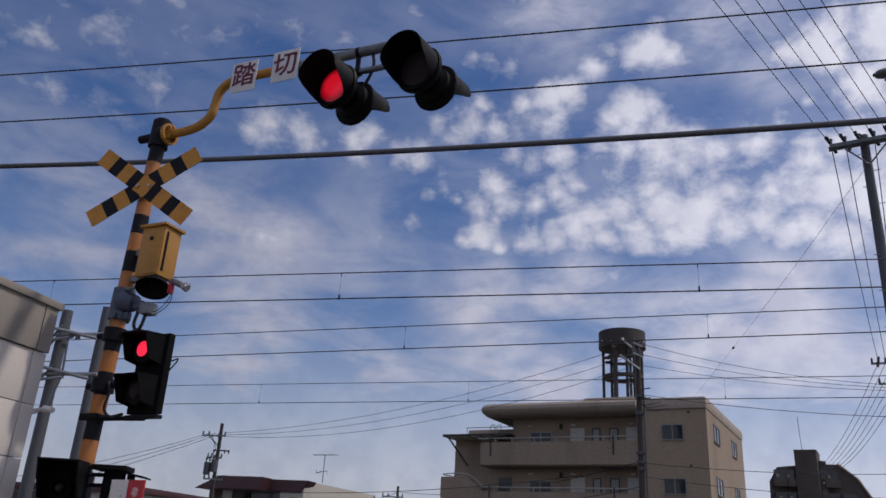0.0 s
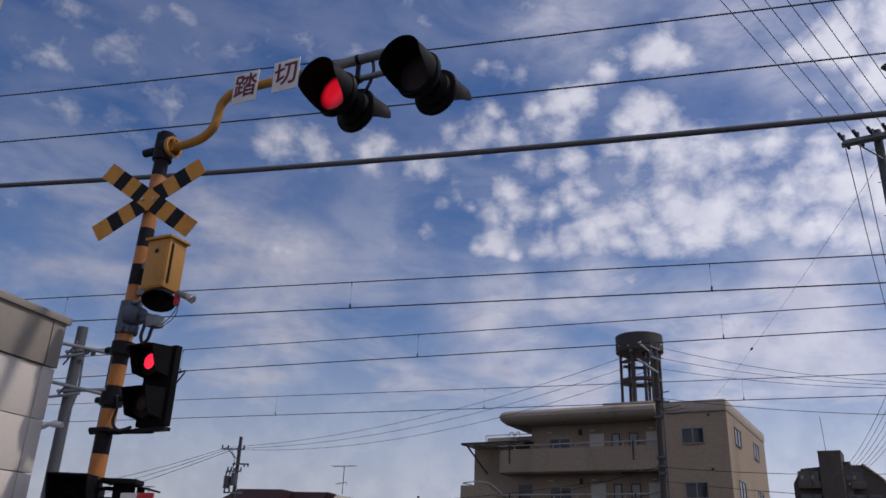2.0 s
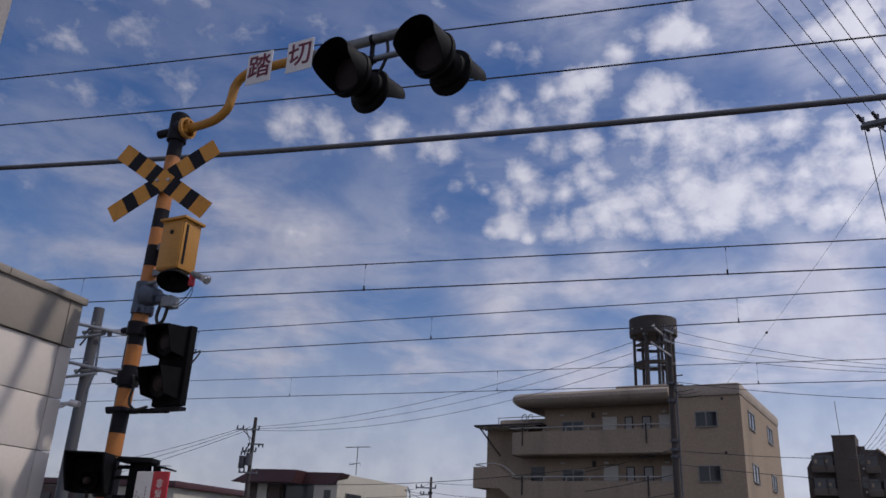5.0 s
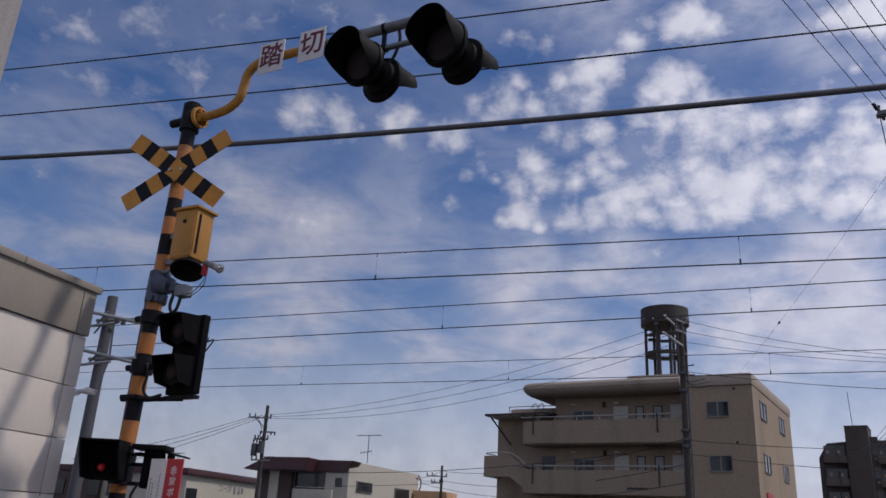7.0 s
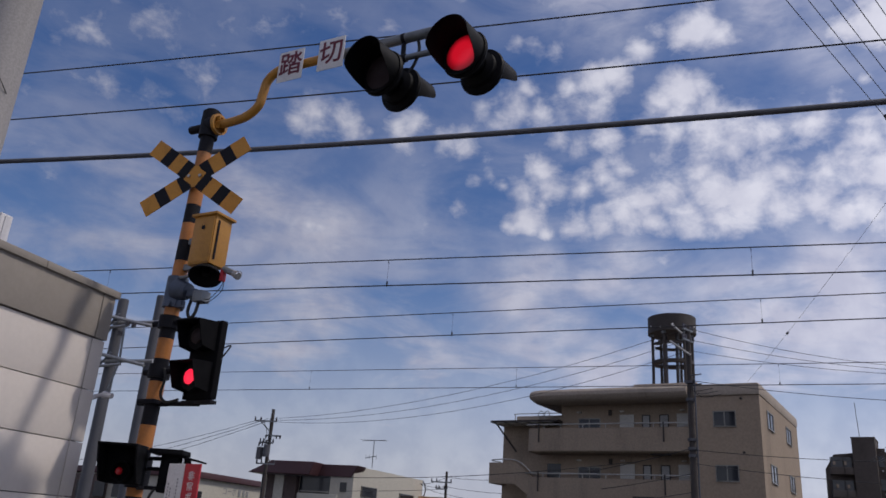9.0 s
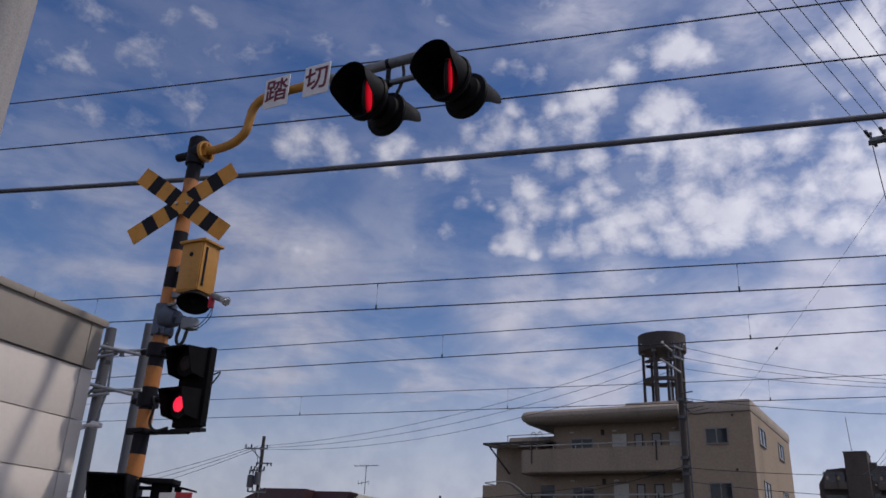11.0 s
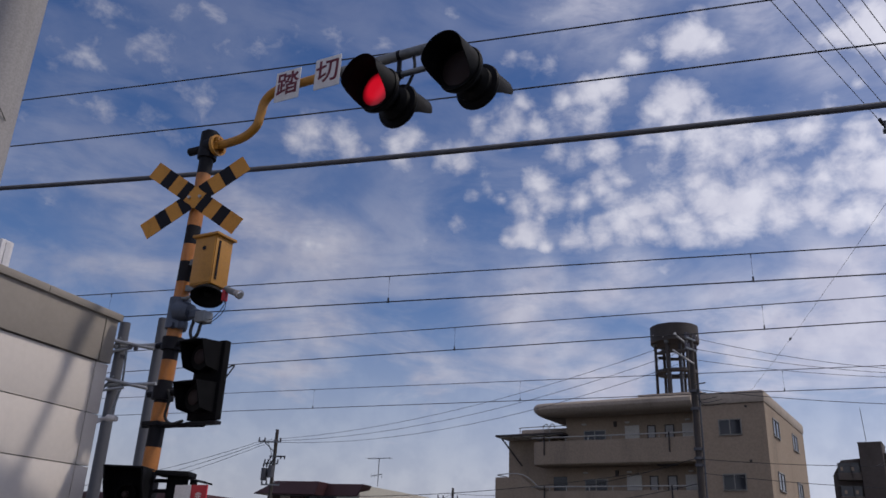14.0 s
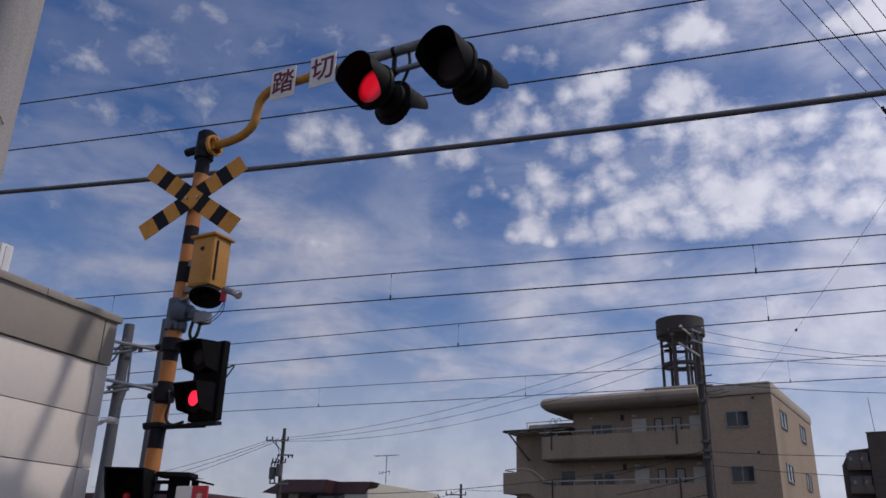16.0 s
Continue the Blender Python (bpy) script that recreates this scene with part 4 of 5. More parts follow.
def build_road_pole():
    thing = root("utility_pole", (5.49, 19.8, 0), "grey utility pole with a crossarm of insulators", "utility pole", "utility poles")
    bm = B()
    tube(bm, [(5.49, 19.8, 12.2 * i / 6) for i in range(7)], 0.155, 18, 0.10)
    part("shaft", bm, GREYPOLE, thing)
    d = Vector((0.96, -0.27, 0))
    for off in (-0.09, 0.09):
        bm = B()
        crossarm(bm, Vector((5.57, 19.56 + off * 0.8, 11.92)), d, 1.9, 6)
        part("crossarm", bm, STEEL, thing)
    bm = B()
    for s in (-0.55, 0.5):
        tube(bm, [Vector((5.49, 19.64, 11.3)), Vector((5.49, 19.60, 11.88)) + d * s], 0.022, 6)
    part("arm_brace", bm, STEEL, thing)
    for k in range(16):
        bm = B()
        z = 11.6 - k * 0.45
        sx = 0.16 if k % 2 else -0.16
        tube(bm, [(5.49, 19.72, z), (5.49 + sx * 1.4, 19.66, z)], 0.010, 5)
        part("step_bolt", bm, STEEL, thing)
    ends = []
    for i in range(6):
        p = Vector((5.57, 19.56, 12.0)) + d * (-0.90 + 0.33 * i)
        ends.append(p)
        for sg in (-1, 1):
            bm = B()
            for j in range(3):
                q = p + Vector((0.16, 0.32, -0.03)) * (sg * (0.35 + 0.3 * j))
                tube(bm, [q, q + Vector((0.16, 0.32, -0.03)) * (0.16 * sg)], 0.045, 10)
            tube(bm, [p, p + Vector((0.16, 0.32, -0.03)) * (sg * 1.2)], 0.016, 6)
            part("strain_insulator", bm, CERAMIC, thing)
        bm = B()
        tube(bm, [p + UP * 0.0, p + UP * 0.16], 0.035, 8, 0.05)
        part("pin_insulator", bm, CERAMIC, thing)
    return ends


ends = build_road_pole()
for i, p in enumerate(ends):
    q = p + Vector((-3.16, -6.22, 0.03)) * 4.6
    line("power_line", sag(p, q, 0.05, 20), 0.009, WIRE, "thin black power line running along the road", "power line", "power lines")
    r = Vector((10.10 + 0.3 * i, 39.5 - 0.05 * i, 11.0))
    line("power_line", sag(p, r, 0.55, 16), 0.012, WIRE, "thin black power line running along the road", "power line", "power lines")
    line("power_line", sag(r, r + Vector((2.2, 34, -1.4)), 0.9, 12), 0.014, WIRE, "thin black power line running along the road", "power line", "power lines")


def build_plain_pole(at, h, r, arms, label, material=TANKB):
    """A utility pole with crossarms; arms: (height, half length, heading)."""
    x, y = at
    thing = root("utility_pole", (x, y, 0), label, "utility pole", "utility poles")
    bm = B()
    tube(bm, [(x, y, h * i / 4) for i in range(5)], r, 14, r * 0.75)
    part("shaft", bm, material, thing)
    for z, half, az, *shift in arms:
        d = Vector((math.cos(radians(az)), math.sin(radians(az)), 0))
        bm = B()
        mid = Vector((x, y - r, z)) + d * (shift[0] if shift else 0.0)
        box(bm, mid, (half * 2, 0.08, 0.09), az)
        part("crossarm", bm, STEEL, thing)
        for s in (-0.95, -0.45, 0.45, 0.95):
            bm = B()
            c = mid + UP * 0.04 + d * (half * s)
            k = -1 if len(shift) > 1 else 1
            tube(bm, [c, c + UP * 0.10 * k, c + UP * 0.22 * k], 0.06, 8, 0.04)
            part("insulator", bm, CERAMIC, thing)
    return thing


p2 = build_plain_pole((10.9, 39.65), 11.6, 0.17, [(10.95, 1.1, -10), (10.0, 0.9, -10)], "grey utility pole with double crossarm further up the road")
for k in range(4):
    for sg in (-1, 1):
        a = Vector((10.10 + 0.45 * k, 39.55 - 0.05 * k, 11.0))
        part("strain_insulator", tube(B(), [a, a + Vector((-0.12, -0.62, 0.06)) * sg], 0.06, 8), CERAMIC, p2)
p3 = build_plain_pole((-0.62, 38.0), 11.7, 0.165, [(11.5, 0.4, 60), (11.0, 0.45, 60)], "stout grey utility pole before the apartment house")
for a, b in (((-0.55, 10.30), (-1.45, 10.98)), ((-0.80, 11.25), (-1.35, 11.78))):
    part("slant_arm", tube(B(), [(a[0], 37.78, a[1]), (b[0], 37.74, b[1])], 0.05, 8), SILVER, p3, "pale slanted jumper arm")
for z, x in ((8.62, -0.15), (8.5, 0.05), (8.35, 0.2)):
    part("jumper_wire", tube(B(), smooth_path([(-0.55, 37.8, z + 0.35), (x - 0.3, 37.75, z), (x + 0.5, 37.75, z + 0.12)]), 0.014, 5), RUBBER, p3)
for z in (9.0, 8.2, 6.4, 6.0, 5.7):
    part("band", tube(B(), [(-0.62, 38, z), (-0.62, 38, z + 0.12)], 0.21, 14), GREYPOLE, p3)
part("conduit", tube(B(), [(-0.40, 37.85, 0.0), (-0.42, 37.86, 9.2)], 0.04, 8), GREYPOLE, p3)
for z in (9.35, 8.9):
    part("side_arm", tube(B(), [(-0.62, 37.9, z), (-0.1, 37.8, z + 0.06)], 0.03, 6), GREYPOLE, p3)

p4 = build_plain_pole((-26.7, 46.0), 8.75, 0.14, [(7.95, 0.75, 10, -0.35), (7.05, 0.5, 10, 0.28, -1), (6.6, 0.45, 10, -0.1), (5.3, 0.6, 10)], "dark utility pole with crossarms and two transformers")
for dx, z in ((-0.42, 5.95), (0.06, 6.12)):
    bm = B()
    tube(bm, [(-26.7 + dx, 45.7, z - 0.4), (-26.7 + dx, 45.7, z + 0.35)], 0.21, 14)
    for s in (-0.12, 0.12):
        tube(bm, [(-26.7 + dx + s, 45.7, z + 0.4), (-26.7 + dx + s, 45.7, z + 0.65)], 0.05, 6)
    part("transformer", bm, GREYPOLE, p4, "grey pole transformer")
part("brace", tube(B(), [(-26.7, 45.8, 7.35), (-27.35, 45.75, 7.92)], 0.035, 6), STEEL, p4)
for dx in (0.0, 0.25, -0.4):
    part("jumper_wire", tube(B(), smooth_path([(-26.7 + dx, 45.75, 7.9), (-26.5 + dx * 0.5, 45.6, 7.0), (-26.8 + dx, 45.6, 6.4)]), 0.02, 5), RUBBER, p4)
p5 = build_plain_pole((-19.1, 60.0), 6.4, 0.12, [(5.6, 0.8, 5, -0.35), (5.1, 0.45, 5, -0.3)], "small distant utility pole with crossarms")

for i in range(3):
    z = 11.6 - 0.53 * i
    a = Vector((-0.62, 37.9, z))
    b = Vector((-26.75 + 0.25 * i, 45.85, 8.12 - 0.10 * i))
    line("service_wire", sag(a, b, (0.85, 0.95, 1.1)[i], 20), 0.011, WIRE, "thin dark wire between street poles", "power line", "street wires")
    line("service_wire", sag(a, (10.85, 39.5, 9.9 - 0.12 * i), 0.35 - 0.05 * i, 16), 0.011, WIRE, "thin dark wire between street poles", "power line", "street wires")
    line("service_wire", sag((-27.4 + 0.4 * i, 46, 8.15), (-39.6, 44, 4.9 - 0.55 * i), 0.25, 10), 0.014, WIRE, "thin dark wire between street poles", "power line", "street wires")
for z0, z1 in ((5.3, 5.0), (4.75, 4.2), (6.0, 6.1)):
    line("service_wire", sag((-19.1, 60, z0), (-0.62, 38, z1), 0.7, 12), 0.016, WIRE, "thin dark wire between street poles", "power line", "street wires")
    line("service_wire", sag((-19.1, 60, z0), (-21.4, 60.5, 5.45), 0.15, 10), 0.016, WIRE, "thin dark wire between street poles", "power line", "street wires")
for z0, z1, y in ((9.1, 8.2, 38.0), (6.0, 6.0, 38.0), (5.4, 4.9, 38.0)):
    line("service_wire", sag((-0.5, y - 0.2, z0), (12.5, y, z1), 0.25, 12), 0.014, WIRE, "thin dark wire between street poles", "power line", "street wires")
for a, b, drop in (((-21.6, 47.0, 3.95), (-19.1, 59.8, 5.1), 0.05), ((-26.7, 45.85, 4.7), (-3.8, 44.0, 6.0), 0.5)):
    line("service_wire", sag(a, b, drop, 12), 0.018, WIRE, "thin dark wire between street poles", "power line", "street wires")
stay = line("stay_wire", sag((5.44, 19.7, 11.3), (2.0, 41.5, 9.75), 0.15, 12), 0.005, WIRE, "thin stay wire with a small knot, running to the roof", "cable")
bm = B()
tube(bm, [(3.273, 33.43, 10.184), (3.254, 33.55, 10.174)], 0.045, 8)
single("wire_joint", bm, RUBBER, "small black splice on the stay wire", "splice")


# ---- street lamp at the road ----
def build_street_lamp():
    thing = root("street_lamp", (3.9, 8.0, 0), "street lamp with a grey tapered head over the road", "street lamp")
    bm = B()
    tube(bm, smooth_path([(3.9, 8.0, 0), (3.9, 8.0, 3), (3.9, 8.0, 6.0), (3.75, 8.0, 6.55), (3.3, 8.0, 6.68), (2.95, 8.0, 6.66)]), 0.06, 12)
    part("pole", bm, GREYPOLE, thing, "", 60)
    bm = B()
    rows = [(2.40, 0.02, 0.01), (2.45, 0.07, 0.035), (2.6, 0.11, 0.05), (2.85, 0.12, 0.055), (3.0, 0.08, 0.05), (3.05, 0.05, 0.04)]
    rings = [[bm.verts.new((x, 8.0 + w * math.cos(6.28319 * j / 16), 6.60 + (x - 2.4) * 0.08 + h * math.sin(6.28319 * j / 16))) for j in range(16)] for x, w, h in rows]
    for a, b in zip(rings, rings[1:]):
        for j in range(16):
            bm.faces.new((a[j], a[(j + 1) % 16], b[(j + 1) % 16], b[j]))
    bm.faces.new(rings[0])
    bm.faces.new(rings[-1])
    head = part("lamp_head", bm, STEEL, thing)
    bm = B()
    box(bm, (2.70, 8.0, 6.572), (0.36, 0.15, 0.03), bevel=0.01)
    part("diffuser", bm, WHITE, head, "milky diffuser")


build_street_lamp()


# ---- apartment house ----
APT = Vector((2.53, 41.74, 0))
ANG = -13.5
AU = -Vector((math.cos(radians(ANG)), math.sin(radians(ANG)), 0))
AW = Vector((-math.sin(radians(ANG)), math.cos(radians(ANG)), 0))


def apt(u, w, z):
    return APT + AU * u + AW * w + UP * z


def abox(bm, u0, u1, w0, w1, z0, z1, bevel=0.0):
    return box(bm, apt((u0 + u1) / 2, (w0 + w1) / 2, (z0 + z1) / 2), (abs(u1 - u0), abs(w1 - w0), z1 - z0), ANG, bevel=bevel)


def front_window(thing, u0, u1, z0, z1, w, leaves=2, frame_mat=None, pane_mat=None):
    bm = B()
    t = 0.05
    abox(bm, u0, u1, w - 0.05, w + 0.04, z1 - t, z1)
    abox(bm, u0, u1, w - 0.07, w + 0.04, z0, z0 + t)
    for k in range(leaves + 1):
        u = u0 + (u1 - u0 - t * 0.0) * k / leaves
        u = min(max(u, u0 + t / 2), u1 - t / 2)
        abox(bm, u - t / 2, u + t / 2, w - 0.045, w + 0.04, z0 + t, z1 - t)
    win = part("window", bm, frame_mat or FRAMEAL, thing, "dark framed narrow window" if frame_mat else "aluminium sliding window")
    for k in range(leaves):
        bm = B()
        a, b = u0 + (u1 - u0) * k / leaves, u0 + (u1 - u0) * (k + 1) / leaves
        abox(bm, a + t / 2, b - t / 2, w - 0.034 + 0.012 * k, w + 0.03, z0 + t, z1 - t)
        part("pane", bm, pane_mat or GLASS_SHADE, win, "milky pane" if pane_mat else "dark reflecting pane")
    return win


def side_window(thing, w0, w1, z0, z1):
    t = 0.05
    bm = B()
    abox(bm, -0.05, 0.04, w0, w1, z1 - t, z1)
    abox(bm, -0.07, 0.04, w0, w1, z0, z0 + t)
    for w in (w0 + t / 2, (w0 + w1) / 2, w1 - t / 2):
        abox(bm, -0.045, 0.04, w - t / 2, w + t / 2, z0 + t, z1 - t)
    win = part("window", bm, FRAMEAL, thing, "aluminium sliding window")
    for a, b in ((w0, (w0 + w1) / 2), ((w0 + w1) / 2, w1)):
        bm = B()
        abox(bm, -0.012, 0.03, a + t / 2, b - t / 2, z0 + t, z1 - t)
        part("pane", bm, GLASS_SHADE, win, "dark reflecting pane")


def build_apartment():
    thing = root("apartment_house", APT, "three-storey beige apartment house with open access balconies", "apartment house")
    bm = B()
    abox(bm, 0.0, 3.5, 0.0, 11.5, 0.0, 9.2)
    part("wall", bm, RENDERW, thing, "beige rendered end block")
    bm = B()
    abox(bm, 3.5, 11.0, 1.35, 11.5, 0.0, 9.2)
    part("wall", bm, RENDERW, thing, "recessed wall behind the balconies")
    bm = B()
    abox(bm, 11.0, 15.0, 2.0, 9.0, 0.0, 8.35)
    part("stair_tower", bm, RENDERW, thing)
    # roof slabs with rounded edges
    bm = B()
    abox(bm, -0.06, 3.55, -0.12, 11.6, 9.2, 9.82, 0.16)
    part("roof", bm, ROOFEDGE, thing, "rounded concrete roof edge")
    bm = B()
    plan = [(3.45, 0.0), (11.55, -0.03), (11.95, 0.06), (12.18, 0.28), (12.25, 0.8), (12.25, 3.0), (12.25, 11.3)]
    lean = [(0, -1), (0, -1), (0.35, -0.94), (0.75, -0.66), (1, -0.2), (1, 0), (1, 0)]
    profile = [(-1.2, 9.14), (-0.25, 9.14), (0.05, 9.20), (0.25, 9.33), (0.34, 9.46), (0.34, 9.64), (0.22, 9.78), (-1.2, 9.82)]
    rings = [[bm.verts.new(apt(u + lu * o, w + lw * o, z)) for o, z in profile] for (u, w), (lu, lw) in zip(plan, lean)]
    for a, b in zip(rings, rings[1:]):
        for j in range(len(profile) - 1):
            bm.faces.new((a[j], a[j + 1], b[j + 1], b[j]))
    bm.faces.new(rings[0])
    bm.faces.new(rings[-1])
    abox(bm, 3.45, 11.0, 0.9, 11.3, 9.16, 9.80)
    part("roof", bm, ROOFEDGE, thing, "rounded concrete roof edge", 25)
    bm = B()
    abox(bm, 11.0, 14.35, 2.3, 8.8, 8.36, 8.80, 0.12)
    part("stair_roof", bm, ROOFEDGE, thing)
    # two thin dark bars, on the parapet face and under the balcony
    bm = B()
    abox(bm, 5.35, 6.45, -0.03, 0.02, 4.12, 4.22)
    part("parapet_bar", bm, TANKB, thing, "dark bar low on the parapet")
    bm = B()
    abox(bm, 4.6, 5.6, 0.35, 0.75, 6.34, 6.41)
    part("soffit_bar", bm, TANKB, thing, "dark bar under the balcony")
    bm = B()
    abox(bm, 3.2, 6.6, 0.9, 6.0, 9.8, 10.14, 0.03)
    part("roof_plinth", bm, ROOFEDGE, thing)
    for k in range(3):
        dz = -2.63 * k
        # parapet with a curved outer end
        bm = B()
        path = [(3.5, 0.0), (11.85, -0.02), (12.35, 0.10), (12.58, 0.40), (12.62, 0.9), (12.62, 2.0)]
        outer = [apt(u, w, 0) for u, w in path]
        inner = [apt(u - (0.0 if i < 2 else 0.12), w + (0.14 if i < 4 else 0.0), 0) for i, (u, w) in enumerate(path)]
        z0, z1 = 6.48 + dz, 7.70 + dz
        rings = []
        for a, b in zip(outer, inner):
            rings.append([bm.verts.new(a + UP * z0), bm.verts.new(a + UP * z1), bm.verts.new(b + UP * z1), bm.verts.new(b + UP * z0)])
        for a, b in zip(rings, rings[1:]):
            for j in range(4):
                bm.faces.new((a[j], a[(j + 1) % 4], b[(j + 1) % 4], b[j]))
        bm.faces.new(rings[0])
        bm.faces.new(rings[-1])
        balcony = part("balcony", bm, PARAPET, thing, "stained concrete balcony parapet", 50)
        bm = B()
        abox(bm, 3.5, 12.2, 0.15, 1.35, 6.42 + dz, 6.60 + dz, 0.03)
        part("balcony_floor", bm, PARAPET, balcony)
        bm = B()
        rail = [(3.5, 0.06), (11.85, 0.04), (12.3, 0.15), (12.5, 0.45), (12.54, 1.2), (12.54, 2.0)]
        tube(bm, smooth_path([apt(u, w, 7.92 + dz) for u, w in rail], 4), 0.035, 8)
        part("handrail", bm, RAIL, balcony, "pale metal handrail", 60)
        for u in (4.0, 5.3, 6.6, 7.9, 9.2, 10.5, 11.5):
            bm = B()
            tube(bm, [apt(u, 0.06, 7.68 + dz), apt(u, 0.06, 7.92 + dz)], 0.02, 6)
            part("rail_post", bm, RAIL, balcony)
        for u in (4.75, 11.75):
            bm = B()
            abox(bm, u - 0.03, u + 0.03, -0.09, -0.03, 6.95 + dz, 7.95 + dz)
            part("rain_pipe", bm, TANKB, balcony, "short dark pipe")
        # doors and windows of the recess
        for u0, u1, z0 in ((6.75, 7.55, 0), (3.6, 4.42, 0)):
            bm = B()
            abox(bm, u0, u1, 1.30, 1.40, 6.62 + dz, 8.58 + dz, 0.01)
            door = part("door", bm, DOORW, thing, "cream steel flat door")
            bm = B()
            abox(bm, u0 + 0.08, u0 + 0.12, 1.25, 1.30, 7.55 + dz, 7.68 + dz)
            part("door_handle", bm, STEEL, door)
        for u0, u1 in ((5.85, 6.3), (4.85, 5.35)):
            front_window(thing, u0, u1, 7.60 + dz, 8.55 + dz, 1.35, 1, TANKB, MILKY)
        front_window(thing, 8.65, 9.95, 7.45 + dz, 8.42 + dz, 1.35, 2)
        for u in (7.4, 4.1, 9.9):
            bm = B()
            abox(bm, u - 0.12, u + 0.12, 1.22, 1.35, 8.72 + dz, 8.80 + dz, 0.02)
            part("wall_lamp", bm, DOORW, thing, "small pale wall lamp")
        bm = B()
        abox(bm, 8.0, 8.16, 1.2, 1.36, 8.55 + dz, 8.85 + dz, 0.02)
        part("meter_box", bm, TANKB, thing)
        # end block windows
        front_window(thing, 1.14, 2.25, 7.66 + dz, 8.46 + dz, 0.0)
        for w0 in (1.75, 7.3):
            side_window(thing, w0, w0 + 1.65, 7.80 + dz, 8.72 + dz)
        bm = B()
        tube(bm, [apt(0.85, -0.02, 9.05 + dz), apt(0.85, -0.14, 9.03 + dz)], 0.06, 10)
        part("vent_cap", bm, TANKB, thing, "small dark vent cap")
    # rain pipe beside the balconies
    bm = B()
    tube(bm, [apt(3.38, -0.06, 0.0), apt(3.38, -0.06, 9.15)], 0.05, 8)
    part("downpipe", bm, PARAPET, thing)
    # stair canopy with brace and ladder hoops
    bm = B()
    abox(bm, 10.9, 15.15, 0.55, 3.4, 8.16, 8.28)
    canopy = part("canopy", bm, TANKB, thing, "dark flat stair canopy")
    for k in range(5):
        bm = B()
        abox(bm, 11.3 + 0.75 * k, 11.9 + 0.75 * k, 0.6, 3.3, 8.13, 8.155)
        part("canopy_panel", bm, DOORW, canopy, "pale soffit panel")
    bm = B()
    tube(bm, [apt(14.9, 0.8, 8.15), apt(14.1, 1.95, 6.65)], 0.05, 8)
    part("canopy_brace", bm, TANKB, thing)
    bm = B()
    for u in (12.3, 12.7):
        tube(bm, smooth_path([apt(u, 1.9, 6.8), apt(u, 1.9, 8.6), apt(u - 0.05, 1.95, 8.95), apt(u - 0.1, 2.3, 9.0), apt(u - 0.1, 2.4, 8.4)]), 0.025, 6)
    part("roof_ladder", bm, RAIL, thing, "pale metal ladder hoops")
    bm = B()
    tube(bm, smooth_path([apt(14.2, 1.9, 8.3), apt(14.2, 1.9, 8.75), apt(14.0, 1.9, 8.85), apt(11.3, 1.9, 8.85)]), 0.025, 6)
    part("canopy_rail", bm, RAIL, thing)
    # open stair flights with solid parapets
    for k in range(3):
        dz = -2.63 * k
        bm = B()
        abox(bm, 13.3, 14.95, 0.25, 0.45, 4.70 + dz, 5.85 + dz)
        abox(bm, 14.77, 14.95, 0.45, 2.2, 4.70 + dz, 5.85 + dz)
        part("stair_parapet", bm, PARAPET, thing, "solid concrete stair parapet")
        bm = B()
        a, b = apt(12.9, 0.35, 5.05 + dz), apt(12.2, 0.5, 4.6 + dz)
        vs = [bm.verts.new(p) for p in (apt(13.3, 0.25, 5.85 + dz), apt(12.1, 0.10, 5.05 + dz), apt(12.1, 0.10, 3.9 + dz), apt(13.3, 0.25, 4.70 + dz), apt(13.3, 0.45, 5.85 + dz), apt(12.1, 0.45, 5.05 + dz), apt(12.1, 0.45, 3.9 + dz), apt(13.3, 0.45, 4.70 + dz))]
        for f in ((0, 1, 2, 3), (7, 6, 5, 4), (0, 4, 5, 1), (1, 5, 6, 2), (2, 6, 7, 3), (3, 7, 4, 0)):
            bm.faces.new([vs[i] for i in f])
        part("stair_flight", bm, PARAPET, thing)
        bm = B()
        tube(bm, smooth_path([apt(14.9, 1.6, 6.0 + dz), apt(14.85, 0.35, 6.0 + dz), apt(13.3, 0.35, 6.0 + dz), apt(12.2, 0.3, 5.27 + dz)], 4), 0.03, 6)
        part("stair_rail", bm, RAIL, thing)
        # flat dark panel on the tower wall stands for the stairwell's shade
        bm = B()
        abox(bm, 11.25, 12.1, 1.96, 2.05, 3.95 + dz, 6.0 + dz)
        part("stair_shade_panel", bm, GLASS_SHADE, thing, "dark panel for the shade in a stair doorway")
    # red sign low on the side wall
    bm = B()
    abox(bm, -0.06, 0.0, 1.6, 3.2, 3.55, 4.2)
    part("wall_sign", bm, REDSIGN, thing, "faded red sign on the side wall")
    return thing


build_apartment()


